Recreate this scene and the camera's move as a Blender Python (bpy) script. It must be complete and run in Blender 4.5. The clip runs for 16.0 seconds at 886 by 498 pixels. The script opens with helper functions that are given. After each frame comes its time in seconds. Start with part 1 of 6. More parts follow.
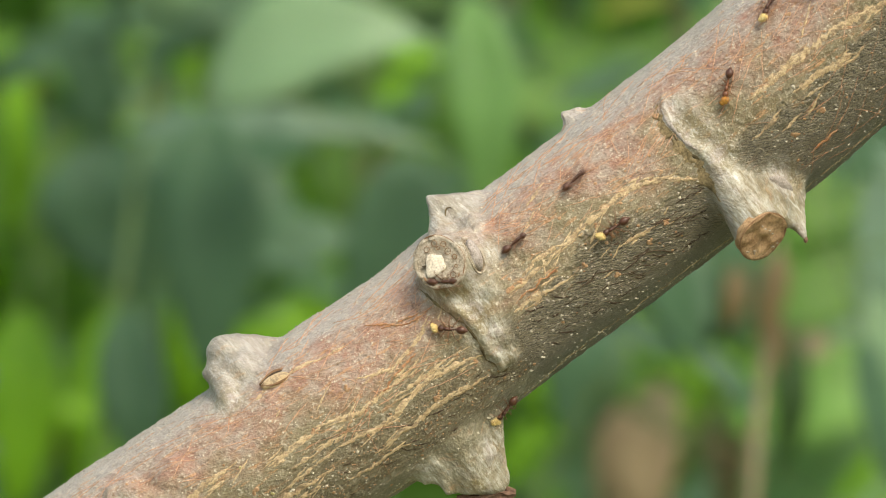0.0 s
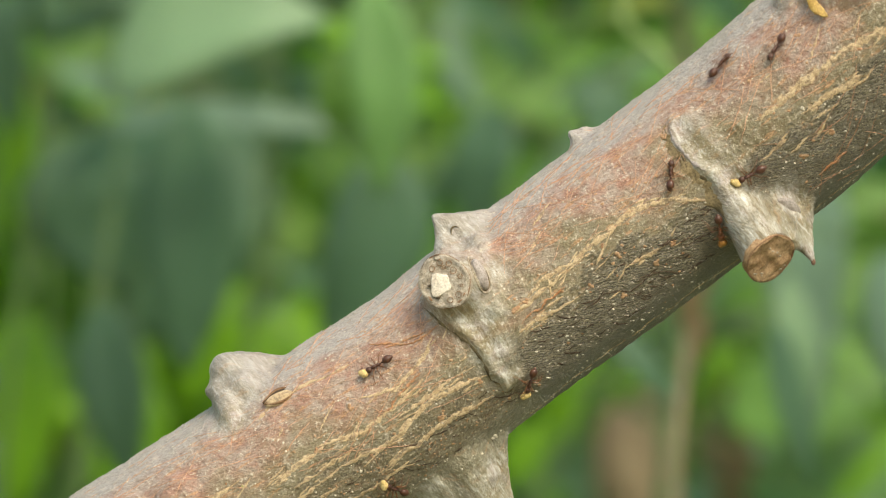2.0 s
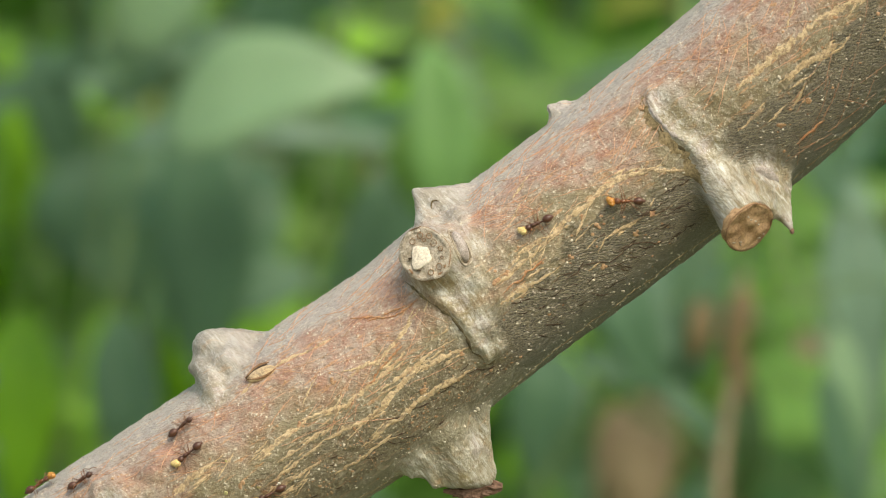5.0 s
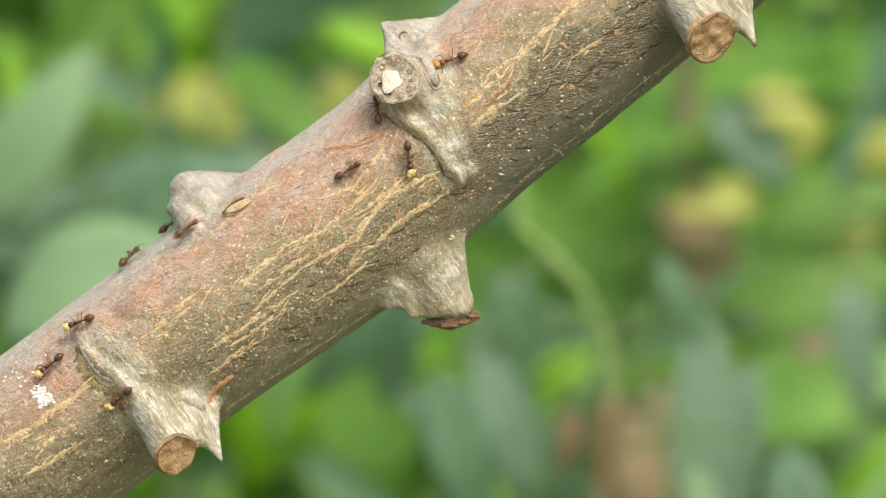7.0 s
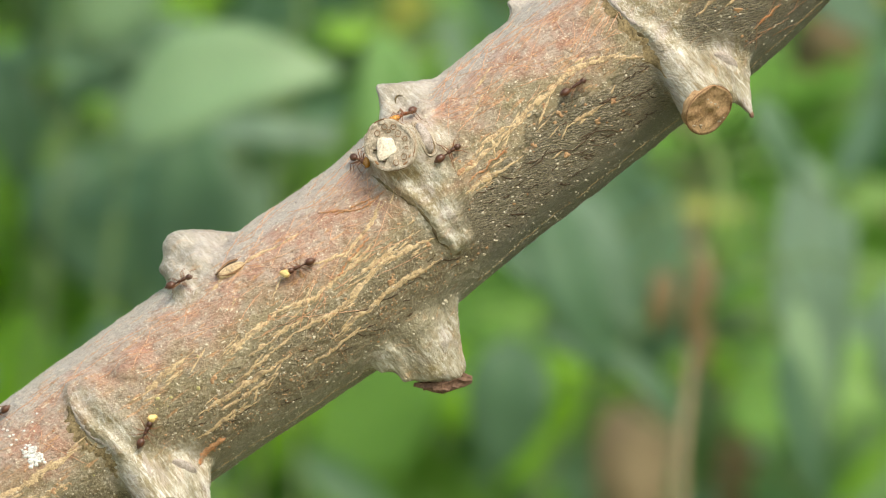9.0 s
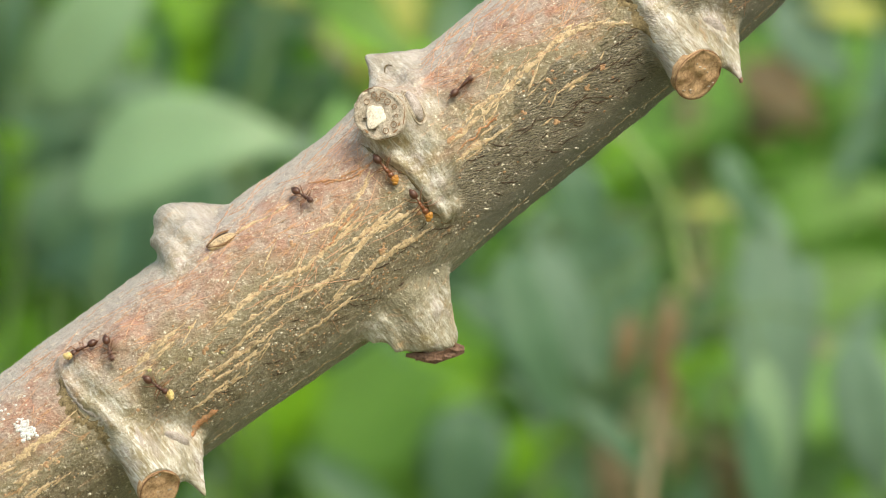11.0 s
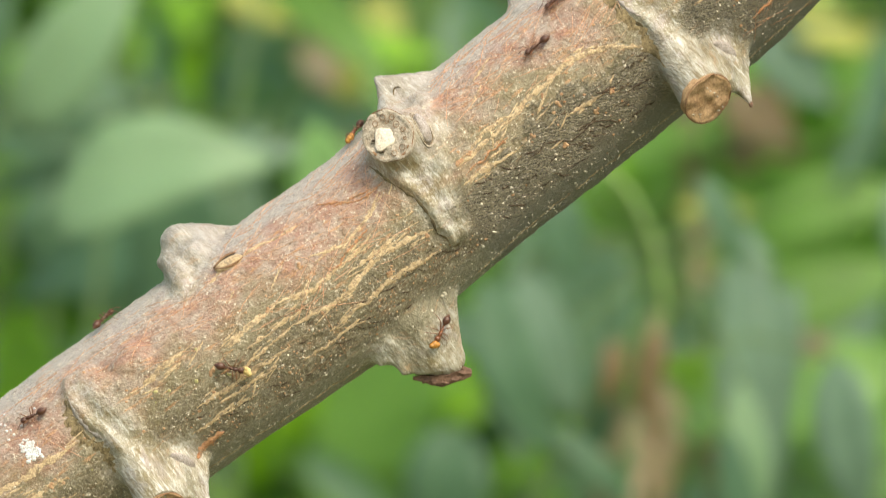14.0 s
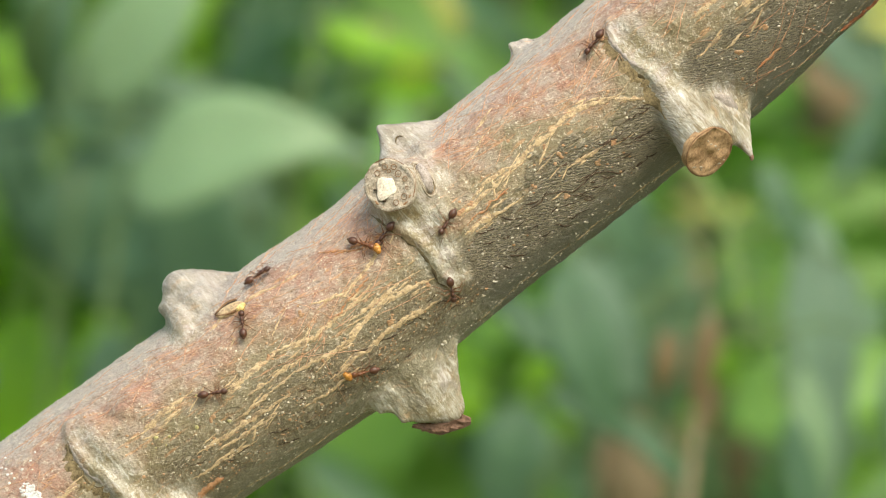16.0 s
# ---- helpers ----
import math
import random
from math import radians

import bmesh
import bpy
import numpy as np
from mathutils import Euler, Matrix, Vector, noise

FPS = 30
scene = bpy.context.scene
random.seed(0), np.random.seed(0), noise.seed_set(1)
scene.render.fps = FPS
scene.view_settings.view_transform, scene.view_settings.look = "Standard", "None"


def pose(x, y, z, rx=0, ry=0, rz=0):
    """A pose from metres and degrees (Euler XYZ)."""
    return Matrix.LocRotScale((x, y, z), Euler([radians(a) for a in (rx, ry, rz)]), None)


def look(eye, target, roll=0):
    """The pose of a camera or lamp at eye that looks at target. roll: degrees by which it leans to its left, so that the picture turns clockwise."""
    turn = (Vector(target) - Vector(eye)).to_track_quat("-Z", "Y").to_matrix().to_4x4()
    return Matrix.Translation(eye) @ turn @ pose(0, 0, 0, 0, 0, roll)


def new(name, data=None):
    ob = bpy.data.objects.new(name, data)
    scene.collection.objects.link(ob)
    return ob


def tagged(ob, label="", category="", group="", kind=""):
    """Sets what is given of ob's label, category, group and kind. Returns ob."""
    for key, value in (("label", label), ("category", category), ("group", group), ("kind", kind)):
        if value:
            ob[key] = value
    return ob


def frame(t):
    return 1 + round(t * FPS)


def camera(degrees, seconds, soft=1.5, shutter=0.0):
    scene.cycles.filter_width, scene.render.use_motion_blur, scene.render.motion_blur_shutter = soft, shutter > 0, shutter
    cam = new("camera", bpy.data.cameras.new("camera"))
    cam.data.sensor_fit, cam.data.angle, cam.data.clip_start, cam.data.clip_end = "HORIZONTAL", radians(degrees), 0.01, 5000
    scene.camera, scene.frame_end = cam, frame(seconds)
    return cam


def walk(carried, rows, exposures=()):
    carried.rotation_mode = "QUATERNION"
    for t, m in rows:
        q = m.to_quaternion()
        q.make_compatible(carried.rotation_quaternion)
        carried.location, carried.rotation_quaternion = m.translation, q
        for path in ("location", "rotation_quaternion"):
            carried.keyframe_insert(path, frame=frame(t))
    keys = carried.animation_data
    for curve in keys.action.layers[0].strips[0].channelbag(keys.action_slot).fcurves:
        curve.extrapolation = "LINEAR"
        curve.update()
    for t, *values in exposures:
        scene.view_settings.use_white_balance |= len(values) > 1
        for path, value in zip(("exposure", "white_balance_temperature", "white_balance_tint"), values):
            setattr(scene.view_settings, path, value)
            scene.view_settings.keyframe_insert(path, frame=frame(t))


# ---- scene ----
FIELD = 10.0
cam = camera(FIELD, 16.0, soft=1.0, shutter=0.5)
cam.data.dof.use_dof = True
cam.data.dof.focus_distance = 0.527
cam.data.dof.aperture_fstop = 35
STAND = look((0.0, -0.5334, 1.2), (0.0, -0.0034, 1.2))
# the film's own exposure drifts a little
LIGHTNESS = ((0, 0.83), (6, 0.79), (6.5, 0.86), (7, 1.02), (7.5, 0.96), (8, 0.90), (8.5, 0.98), (11, 1.02), (14, 1.03), (16, 1.0))
walk(cam, [(0.0, STAND), (16.0, STAND)], [(t, stops, 7600, 4) for t, stops in LIGHTNESS])

# ---- sky and sun: a bright day with thin cloud ----
world = bpy.data.worlds.new("sky")
scene.world = world
world.use_nodes = True
wn = world.node_tree
sky = wn.nodes.new("ShaderNodeTexSky")
sky.sky_type = "NISHITA"
sky.sun_disc = False
SUN_UP, SUN_ROUND = 48.0, 155.0        # degrees: height, and clockwise from north (+y)
sky.sun_elevation, sky.sun_rotation = radians(SUN_UP), radians(SUN_ROUND)
sky.air_density, sky.dust_density = 1.0, 2.0
wn.nodes["Background"].inputs["Strength"].default_value = 0.14
wn.links.new(sky.outputs["Color"], wn.nodes["Background"].inputs["Color"])
sun = new("sun", bpy.data.lights.new("sun", "SUN"))
sun.data.energy, sun.data.angle, sun.data.color = 1.85, radians(30), (1.0, 0.95, 0.88)
sun_way = Vector((math.sin(radians(SUN_ROUND)) * math.cos(radians(SUN_UP)), math.cos(radians(SUN_ROUND)) * math.cos(radians(SUN_UP)), math.sin(radians(SUN_UP))))
sun.matrix_world = look(sun_way * 5, (0, 0, 0))


# ---- materials ----
class Nodes:
    """Short hand for building a node material."""

    def __init__(self, name):
        self.mat = bpy.data.materials.new(name)
        self.mat.use_nodes = True
        self.tree = self.mat.node_tree
        self.bsdf = self.tree.nodes["Principled BSDF"]
        self.coord = self.tree.nodes.new("ShaderNodeTexCoord").outputs["Object"]

    def put(self, socket, value):
        if isinstance(value, bpy.types.NodeSocket):
            self.tree.links.new(value, socket)
        elif value is not None:
            socket.default_value = value

    def noise(self, scale, detail=4, rough=0.6, vector=None, distort=0.0):
        n = self.tree.nodes.new("ShaderNodeTexNoise")
        self.put(n.inputs["Vector"], vector or self.coord)
        n.inputs["Scale"].default_value, n.inputs["Detail"].default_value = scale, detail
        n.inputs["Roughness"].default_value, n.inputs["Distortion"].default_value = rough, distort
        return n.outputs["Fac"]

    def voronoi(self, scale, vector=None, feature="F1", out="Distance", randomness=1.0):
        n = self.tree.nodes.new("ShaderNodeTexVoronoi")
        n.feature = feature
        self.put(n.inputs["Vector"], vector or self.coord)
        n.inputs["Scale"].default_value, n.inputs["Randomness"].default_value = scale, randomness
        return n.outputs[out]

    def wave(self, scale, vector, distort=3.0, detail=3.0, detail_scale=1.2):
        n = self.tree.nodes.new("ShaderNodeTexWave")
        self.put(n.inputs["Vector"], vector)
        for key, value in (("Scale", scale), ("Distortion", distort), ("Detail", detail), ("Detail Scale", detail_scale), ("Detail Roughness", 0.65)):
            n.inputs[key].default_value = value
        return n.outputs["Fac"]

    def ramp(self, fac, *stops):
        n = self.tree.nodes.new("ShaderNodeValToRGB")
        e = n.color_ramp.elements
        while len(e) < len(stops):
            e.new(0.5)
        for el, (at, colour) in zip(e, stops):
            el.position = at
            el.color = (*colour, 1) if isinstance(colour, tuple) else (colour, colour, colour, 1)
        self.put(n.inputs["Fac"], fac)
        return n.outputs["Color"]

    def mix(self, fac, a, b, mode="MIX"):
        n = self.tree.nodes.new("ShaderNodeMix")
        n.data_type, n.blend_type = "RGBA", mode
        self.put(n.inputs[0], fac)
        for socket, v in ((n.inputs[6], a), (n.inputs[7], b)):
            self.put(socket, (*v, 1) if isinstance(v, tuple) else v)
        return n.outputs[2]

    def math(self, op, a, b=None, clamp=False):
        n = self.tree.nodes.new("ShaderNodeMath")
        n.operation, n.use_clamp = op, clamp
        self.put(n.inputs[0], a)
        self.put(n.inputs[1], b)
        return n.outputs[0]

    def scaled(self, vector, sx, sy, sz, turn=0.0):
        n = self.tree.nodes.new("ShaderNodeMapping")
        self.put(n.inputs["Vector"], vector)
        n.inputs["Scale"].default_value = (sx, sy, sz)
        n.inputs["Rotation"].default_value = (0, 0, radians(turn))
        return n.outputs["Vector"]

    def attribute(self, name):
        n = self.tree.nodes.new("ShaderNodeAttribute")
        n.attribute_name = name
        return n

    def split(self, vector):
        n = self.tree.nodes.new("ShaderNodeSeparateXYZ")
        self.put(n.inputs[0], vector)
        return n.outputs

    def island(self):
        return self.tree.nodes.new("ShaderNodeNewGeometry").outputs["Random Per Island"]

    def object_random(self):
        return self.tree.nodes.new("ShaderNodeObjectInfo").outputs["Random"]

    def finish(self, colour, rough=0.6, bump=None, strength=0.3, distance=0.0001, **more):
        self.put(self.bsdf.inputs["Base Color"], (*colour, 1) if isinstance(colour, tuple) else colour)
        self.put(self.bsdf.inputs["Roughness"], rough)
        if bump is not None:
            b = self.tree.nodes.new("ShaderNodeBump")
            b.inputs["Strength"].default_value, b.inputs["Distance"].default_value = strength, distance
            self.put(b.inputs["Height"], bump)
            self.tree.links.new(b.outputs["Normal"], self.bsdf.inputs["Normal"])
        for key, v in more.items():
            self.put(self.bsdf.inputs[key.replace("_", " ")], v)
        return self.mat


def bark_material():
    """Young grey-brown bark: red cork on the sunny flank, grey-olive below, pale on the nodes. 'bark' holds (along mm, around mm, node)."""
    n = Nodes("bark")
    v = n.attribute("bark").outputs["Vector"]
    along, around, node = n.split(v)
    big = n.noise(0.11, 4, 0.6, v)
    mid = n.noise(0.5, 5, 0.65, n.scaled(v, 0.6, 1.3, 0))
    fine = n.noise(1.7, 4, 0.65, v)
    speck = n.noise(3.4, 3, 0.6, v)
    grit = n.noise(6.5, 3, 0.7, n.scaled(v, 0.8, 1.3, 0))
    patch = n.ramp(n.noise(0.7, 4, 0.65, v), (0.44, 0.0), (0.60, 1.0))
    # wrinkles that cross the stem at a slant
    slant = n.scaled(v, 1, 1, 0, -25)
    grain = n.noise(1.5, 4, 0.7, n.scaled(slant, 1.15, 2.5, 0), 0.6)
    ripple = n.wave(1.15, n.scaled(v, 1, 1, 0, 245), 11.0, 3.0, 1.6)
    wrinkle = n.math("ADD", n.math("MULTIPLY", grain, 0.8), n.math("MULTIPLY", ripple, 0.2))
    red = n.mix(n.ramp(mid, (0.34, 0.0), (0.64, 1.0)), (0.30, 0.145, 0.095), (0.40, 0.24, 0.175))
    red = n.mix(n.ramp(n.noise(0.35, 4, 0.6, n.scaled(v, 0.7, 1.2, 0, 30)), (0.50, 0.0), (0.66, 0.45)), red, (0.42, 0.20, 0.14))
    olive = n.mix(n.ramp(mid, (0.36, 0.0), (0.64, 1.0)), (0.185, 0.145, 0.075), (0.29, 0.24, 0.14))
    # the red side runs from just over the middle to the crown of the stem
    side = n.math("ADD", n.math("MULTIPLY", around, 0.09), n.math("MULTIPLY", n.math("SUBTRACT", big, 0.5), 2.2))
    flank = n.ramp(n.math("ADD", side, 0.60, True), (0.18, 1.0), (0.62, 0.0))
    base = n.mix(flank, olive, red)
    # grey bloom in patches
    base = n.mix(n.ramp(n.noise(0.3, 6, 0.75, v), (0.44, 0.0), (0.58, 0.72)), base, n.mix(flank, (0.235, 0.205, 0.13), (0.37, 0.315, 0.26)))
    base = n.mix(n.math("MULTIPLY", n.ramp(fine, (0.34, 1.0), (0.48, 0.0)), 0.5), base, (0.13, 0.075, 0.045))
    # weathered grey along the crown, lightened further to paint in the sky's sheen
    base = n.mix(n.ramp(n.math("ADD", n.math("MULTIPLY", around, -0.09), n.math("MULTIPLY", n.math("SUBTRACT", mid, 0.5), 0.9), True), (0.60, 0.0), (0.92, 0.8)), base, n.mix(fine, (0.27, 0.25, 0.225), (0.50, 0.48, 0.45)))
    # the underside is wrinkled dark olive, partly painted shade, with a ragged upper limit
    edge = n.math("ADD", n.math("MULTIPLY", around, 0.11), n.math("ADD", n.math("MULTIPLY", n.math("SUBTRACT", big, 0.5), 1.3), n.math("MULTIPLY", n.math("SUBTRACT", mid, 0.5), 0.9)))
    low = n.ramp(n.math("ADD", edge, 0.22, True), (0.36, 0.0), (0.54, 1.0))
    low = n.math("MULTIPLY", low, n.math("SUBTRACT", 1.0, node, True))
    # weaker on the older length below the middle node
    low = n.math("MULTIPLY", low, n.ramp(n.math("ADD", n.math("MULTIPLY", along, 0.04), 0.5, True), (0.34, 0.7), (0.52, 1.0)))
    # long wrinkles only on the younger length; grains on the older one
    young = n.ramp(n.math("ADD", n.math("MULTIPLY", along, 0.04), 0.5, True), (0.46, 0.0), (0.58, 1.0))
    worm = n.math("MULTIPLY", low, young)
    # fine creases elsewhere
    crease = n.math("MULTIPLY", n.ramp(grain, (0.40, 0.55), (0.48, 0.0)), n.math("ADD", n.math("MULTIPLY", young, 0.2), 0.1))
    base = n.mix(crease, base, (0.13, 0.085, 0.05))
    # pale and dark flecks, in drifts
    base = n.mix(n.math("MULTIPLY", n.ramp(fine, (0.54, 0.0), (0.61, 0.7)), patch), base, (0.55, 0.47, 0.36))
    base = n.mix(n.math("MULTIPLY", n.ramp(speck, (0.60, 0.0), (0.65, 0.9)), n.math("ADD", n.math("MULTIPLY", patch, 0.75), 0.12)), base, (0.70, 0.62, 0.48))
    base = n.mix(n.math("MULTIPLY", n.ramp(speck, (0.34, 0.5), (0.41, 0.0)), n.math("SUBTRACT", 1.0, n.math("MULTIPLY", patch, 0.6))), base, (0.13, 0.085, 0.045))
    orange = n.noise(1.0, 4, 0.7, n.scaled(v, 0.3, 1.8, 0))
    base = n.mix(n.ramp(orange, (0.57, 0.0), (0.63, 0.7)), base, (0.50, 0.26, 0.12))
    # grit: fine dark and light grain over all the bark
    base = n.mix(n.math("MULTIPLY", n.ramp(grit, (0.34, 0.8), (0.46, 0.0)), n.math("ADD", n.math("MULTIPLY", low, 0.6), 0.3)), base, (0.07, 0.045, 0.03))
    base = n.mix(n.math("MULTIPLY", n.ramp(grit, (0.54, 0.0), (0.62, 0.8)), n.math("ADD", n.math("MULTIPLY", low, 0.35), n.math("MULTIPLY", patch, 0.4))), base, (0.56, 0.50, 0.41))
    # the dark underside, bark colour and painted shade together, lies over all this
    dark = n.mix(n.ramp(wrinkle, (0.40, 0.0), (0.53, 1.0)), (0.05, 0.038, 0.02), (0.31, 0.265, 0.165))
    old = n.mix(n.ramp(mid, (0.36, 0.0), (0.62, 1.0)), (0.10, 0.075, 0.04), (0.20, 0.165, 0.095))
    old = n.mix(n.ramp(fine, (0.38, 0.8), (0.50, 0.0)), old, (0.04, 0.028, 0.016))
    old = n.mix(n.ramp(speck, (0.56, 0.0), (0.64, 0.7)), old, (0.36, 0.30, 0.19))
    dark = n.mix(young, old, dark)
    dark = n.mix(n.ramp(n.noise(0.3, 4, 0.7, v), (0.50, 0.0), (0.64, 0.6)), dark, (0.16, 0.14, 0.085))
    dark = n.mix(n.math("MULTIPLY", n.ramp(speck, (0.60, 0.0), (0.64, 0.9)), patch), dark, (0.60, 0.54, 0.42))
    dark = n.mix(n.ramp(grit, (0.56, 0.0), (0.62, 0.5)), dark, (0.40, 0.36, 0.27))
    # greenish sheen along the lowest edge, put into the colour
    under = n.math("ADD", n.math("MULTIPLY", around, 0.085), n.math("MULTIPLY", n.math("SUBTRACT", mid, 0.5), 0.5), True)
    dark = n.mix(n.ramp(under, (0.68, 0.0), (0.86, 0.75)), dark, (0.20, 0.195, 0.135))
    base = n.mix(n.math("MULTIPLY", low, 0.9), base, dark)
    blotch = n.noise(0.33, 4, 0.55, v)
    pale = n.mix(n.ramp(blotch, (0.42, 0.0), (0.58, 1.0)), (0.235, 0.195, 0.105), (0.375, 0.35, 0.28))
    pale = n.mix(n.ramp(n.noise(0.55, 4, 0.6, v), (0.52, 0.0), (0.70, 0.75)), pale, (0.50, 0.49, 0.43))
    pale = n.mix(n.ramp(n.noise(0.42, 3, 0.6, n.scaled(v, 1, 1, 0, 50)), (0.50, 0.0), (0.64, 0.6)), pale, (0.38, 0.33, 0.335))
    pale = n.mix(n.ramp(n.noise(1.1, 4, 0.7, n.scaled(v, 1.5, 0.7, 0), 0.5), (0.34, 0.8), (0.44, 0.0)), pale, (0.20, 0.145, 0.07))
    pale = n.mix(n.ramp(speck, (0.32, 0.6), (0.42, 0.0)), pale, (0.17, 0.13, 0.08))
    pale = n.mix(n.ramp(speck, (0.58, 0.0), (0.66, 0.45)), pale, (0.66, 0.64, 0.58))
    pale = n.mix(n.ramp(grit, (0.36, 0.55), (0.48, 0.0)), pale, (0.14, 0.11, 0.07))
    pale = n.mix(n.ramp(n.noise(1.3, 5, 0.75, v, 0.8), (0.55, 0.0), (0.64, 0.6)), pale, (0.58, 0.57, 0.53))
    streak = n.noise(1.1, 5, 0.72, n.scaled(v, 2.0, 0.6, 0, 12), 0.7)
    pale = n.mix(n.ramp(streak, (0.38, 0.75), (0.46, 0.0)), pale, (0.17, 0.125, 0.06))
    pale = n.mix(n.ramp(streak, (0.55, 0.0), (0.62, 0.7)), pale, (0.62, 0.61, 0.56))
    # the weathered knobs on the crown are greyer
    pale = n.mix(n.ramp(n.math("MULTIPLY", around, -0.06, True), (0.45, 0.0), (0.70, 0.55)), pale, n.mix(mid, (0.15, 0.14, 0.13), (0.30, 0.285, 0.28)))
    base = n.mix(n.math("MULTIPLY", n.math("ADD", node, n.math("MULTIPLY", n.math("SUBTRACT", mid, 0.5), 0.9)), 0.9, True), base, pale)
    smooth = n.math("SUBTRACT", 1.0, n.math("MULTIPLY", node, 0.35), True)
    relief = n.math("ADD", n.math("MULTIPLY", n.math("MULTIPLY", wrinkle, n.math("ADD", worm, 0.05)), 2.2), n.math("MULTIPLY", n.math("ADD", n.math("MULTIPLY", fine, 0.5), n.math("ADD", n.math("MULTIPLY", mid, 0.7), n.math("ADD", n.math("MULTIPLY", speck, 0.35), n.math("MULTIPLY", grit, 0.25)))), n.math("ADD", n.math("MULTIPLY", low, 0.4), 0.6)))
    relief = n.math("MULTIPLY", relief, smooth)
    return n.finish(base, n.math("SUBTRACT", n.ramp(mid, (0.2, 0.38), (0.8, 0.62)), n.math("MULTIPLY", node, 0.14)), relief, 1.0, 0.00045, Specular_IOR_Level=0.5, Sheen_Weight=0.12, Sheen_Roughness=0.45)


def mottled(name, a, b, scale, rough=0.6, strength=0.4, distance=0.00015, **more):
    n = Nodes(name)
    f = n.noise(scale, 5, 0.65)
    g = n.noise(scale * 5, 4, 0.7)
    c = n.mix(n.ramp(f, (0.35, 0.0), (0.65, 1.0)), a, b)
    c = n.mix(n.ramp(g, (0.36, 0.6), (0.48, 0.0)), c, tuple(x * 0.45 for x in a))
    c = n.mix(n.ramp(g, (0.54, 0.0), (0.62, 0.5)), c, tuple(min(1.0, x * 1.35) for x in b))
    return n.finish(c, rough, n.math("ADD", f, n.math("MULTIPLY", g, 0.5)), strength, distance, **more)


BARK = bark_material()


# ---- helpers of this scene ----
def mesh_of(name, verts, faces, material=None, smooth=True):
    me = bpy.data.meshes.new(name)
    me.from_pydata([tuple(v) for v in verts], [], faces)
    bm = bmesh.new()
    bm.from_mesh(me)
    bmesh.ops.recalc_face_normals(bm, faces=bm.faces)
    bm.to_mesh(me)
    bm.free()
    me.polygons.foreach_set("use_smooth", [smooth] * len(me.polygons))
    if material:
        me.materials.append(material)
    return me


def part(name, me, parent, label="", kind=""):
    """Links a mesh as one object under a thing or a part."""
    ob = new(name, me)
    ob.parent = parent
    return tagged(ob, label=label, kind=kind)


def thing(name, label, category, at=(0, 0, 0), group="", kind=""):
    ob = new(name)
    ob.location = at
    ob.empty_display_size = 0.01
    return tagged(ob, label, category, group, kind)


def tube(path, radii, sides=16, caps=True, wobble=None):
    """Vertices and faces of a round tube along points."""
    path = [Vector(p) for p in path]
    verts, faces = [], []
    first = (path[1] - path[0]).normalized()
    side = first.orthogonal().normalized()
    for i, p in enumerate(path):
        ahead = (path[min(i + 1, len(path) - 1)] - path[max(i - 1, 0)]).normalized()
        side = (side - ahead * side.dot(ahead)).normalized()
        up = ahead.cross(side)
        for k in range(sides):
            a = 2 * math.pi * k / sides
            r = radii[i] * (wobble(i, a) if wobble else 1)
            verts.append(p + (side * math.cos(a) + up * math.sin(a)) * r)
    for i in range(len(path) - 1):
        for k in range(sides):
            j = (k + 1) % sides
            faces.append((i * sides + k, i * sides + j, (i + 1) * sides + j, (i + 1) * sides + k))
    if caps:
        faces.append(tuple(range(sides))[::-1])
        faces.append(tuple((len(path) - 1) * sides + k for k in range(sides)))
    return verts, faces


def ball(c, r, stretch=None, sides=14, rings=8):
    """An ellipsoid: r a number or three; stretch a 3x3 turn."""
    r = (r, r, r) if isinstance(r, (int, float)) else r
    verts, faces = [], []
    for i in range(rings + 1):
        b = math.pi * i / rings
        for k in range(sides):
            a = 2 * math.pi * k / sides
            p = Vector((r[0] * math.sin(b) * math.cos(a), r[1] * math.sin(b) * math.sin(a), r[2] * math.cos(b)))
            verts.append(Vector(c) + (stretch @ p if stretch else p))
    for i in range(rings):
        for k in range(sides):
            j = (k + 1) % sides
            faces.append((i * sides + k, i * sides + j, (i + 1) * sides + j, (i + 1) * sides + k))
    return verts, faces


def joined(pieces):
    verts, faces = [], []
    for v, f in pieces:
        o = len(verts)
        verts += [Vector(p) for p in v]
        faces += [tuple(i + o for i in q) for q in f]
    return verts, faces


# ---- the branch: millimetres along it (a), across it downwards (b) and towards the viewer (c) ----
TILT = radians(36.6)
BASE = Vector((0.004605, 0.0, 1.193115))
ALONG = Vector((math.cos(TILT), 0, math.sin(TILT)))
ACROSS = Vector((math.sin(TILT), 0, -math.cos(TILT)))
FRONT = Vector((0, -1, 0))


def nearer(a):
    """How far the branch comes towards the viewer as it climbs."""
    return 0.085 * a + 0.12 * (np.maximum(0, a - 30) + np.minimum(0, np.maximum(a, -120) + 30))


def at(a, b, c):
    return BASE + (ALONG * a + ACROSS * b + FRONT * (c + float(nearer(a)))) * 0.001


def local(p):
    q = (Vector(p) - BASE) * 1000
    return q.dot(ALONG), q.dot(ACROSS), q.dot(FRONT) - float(nearer(q.dot(ALONG)))


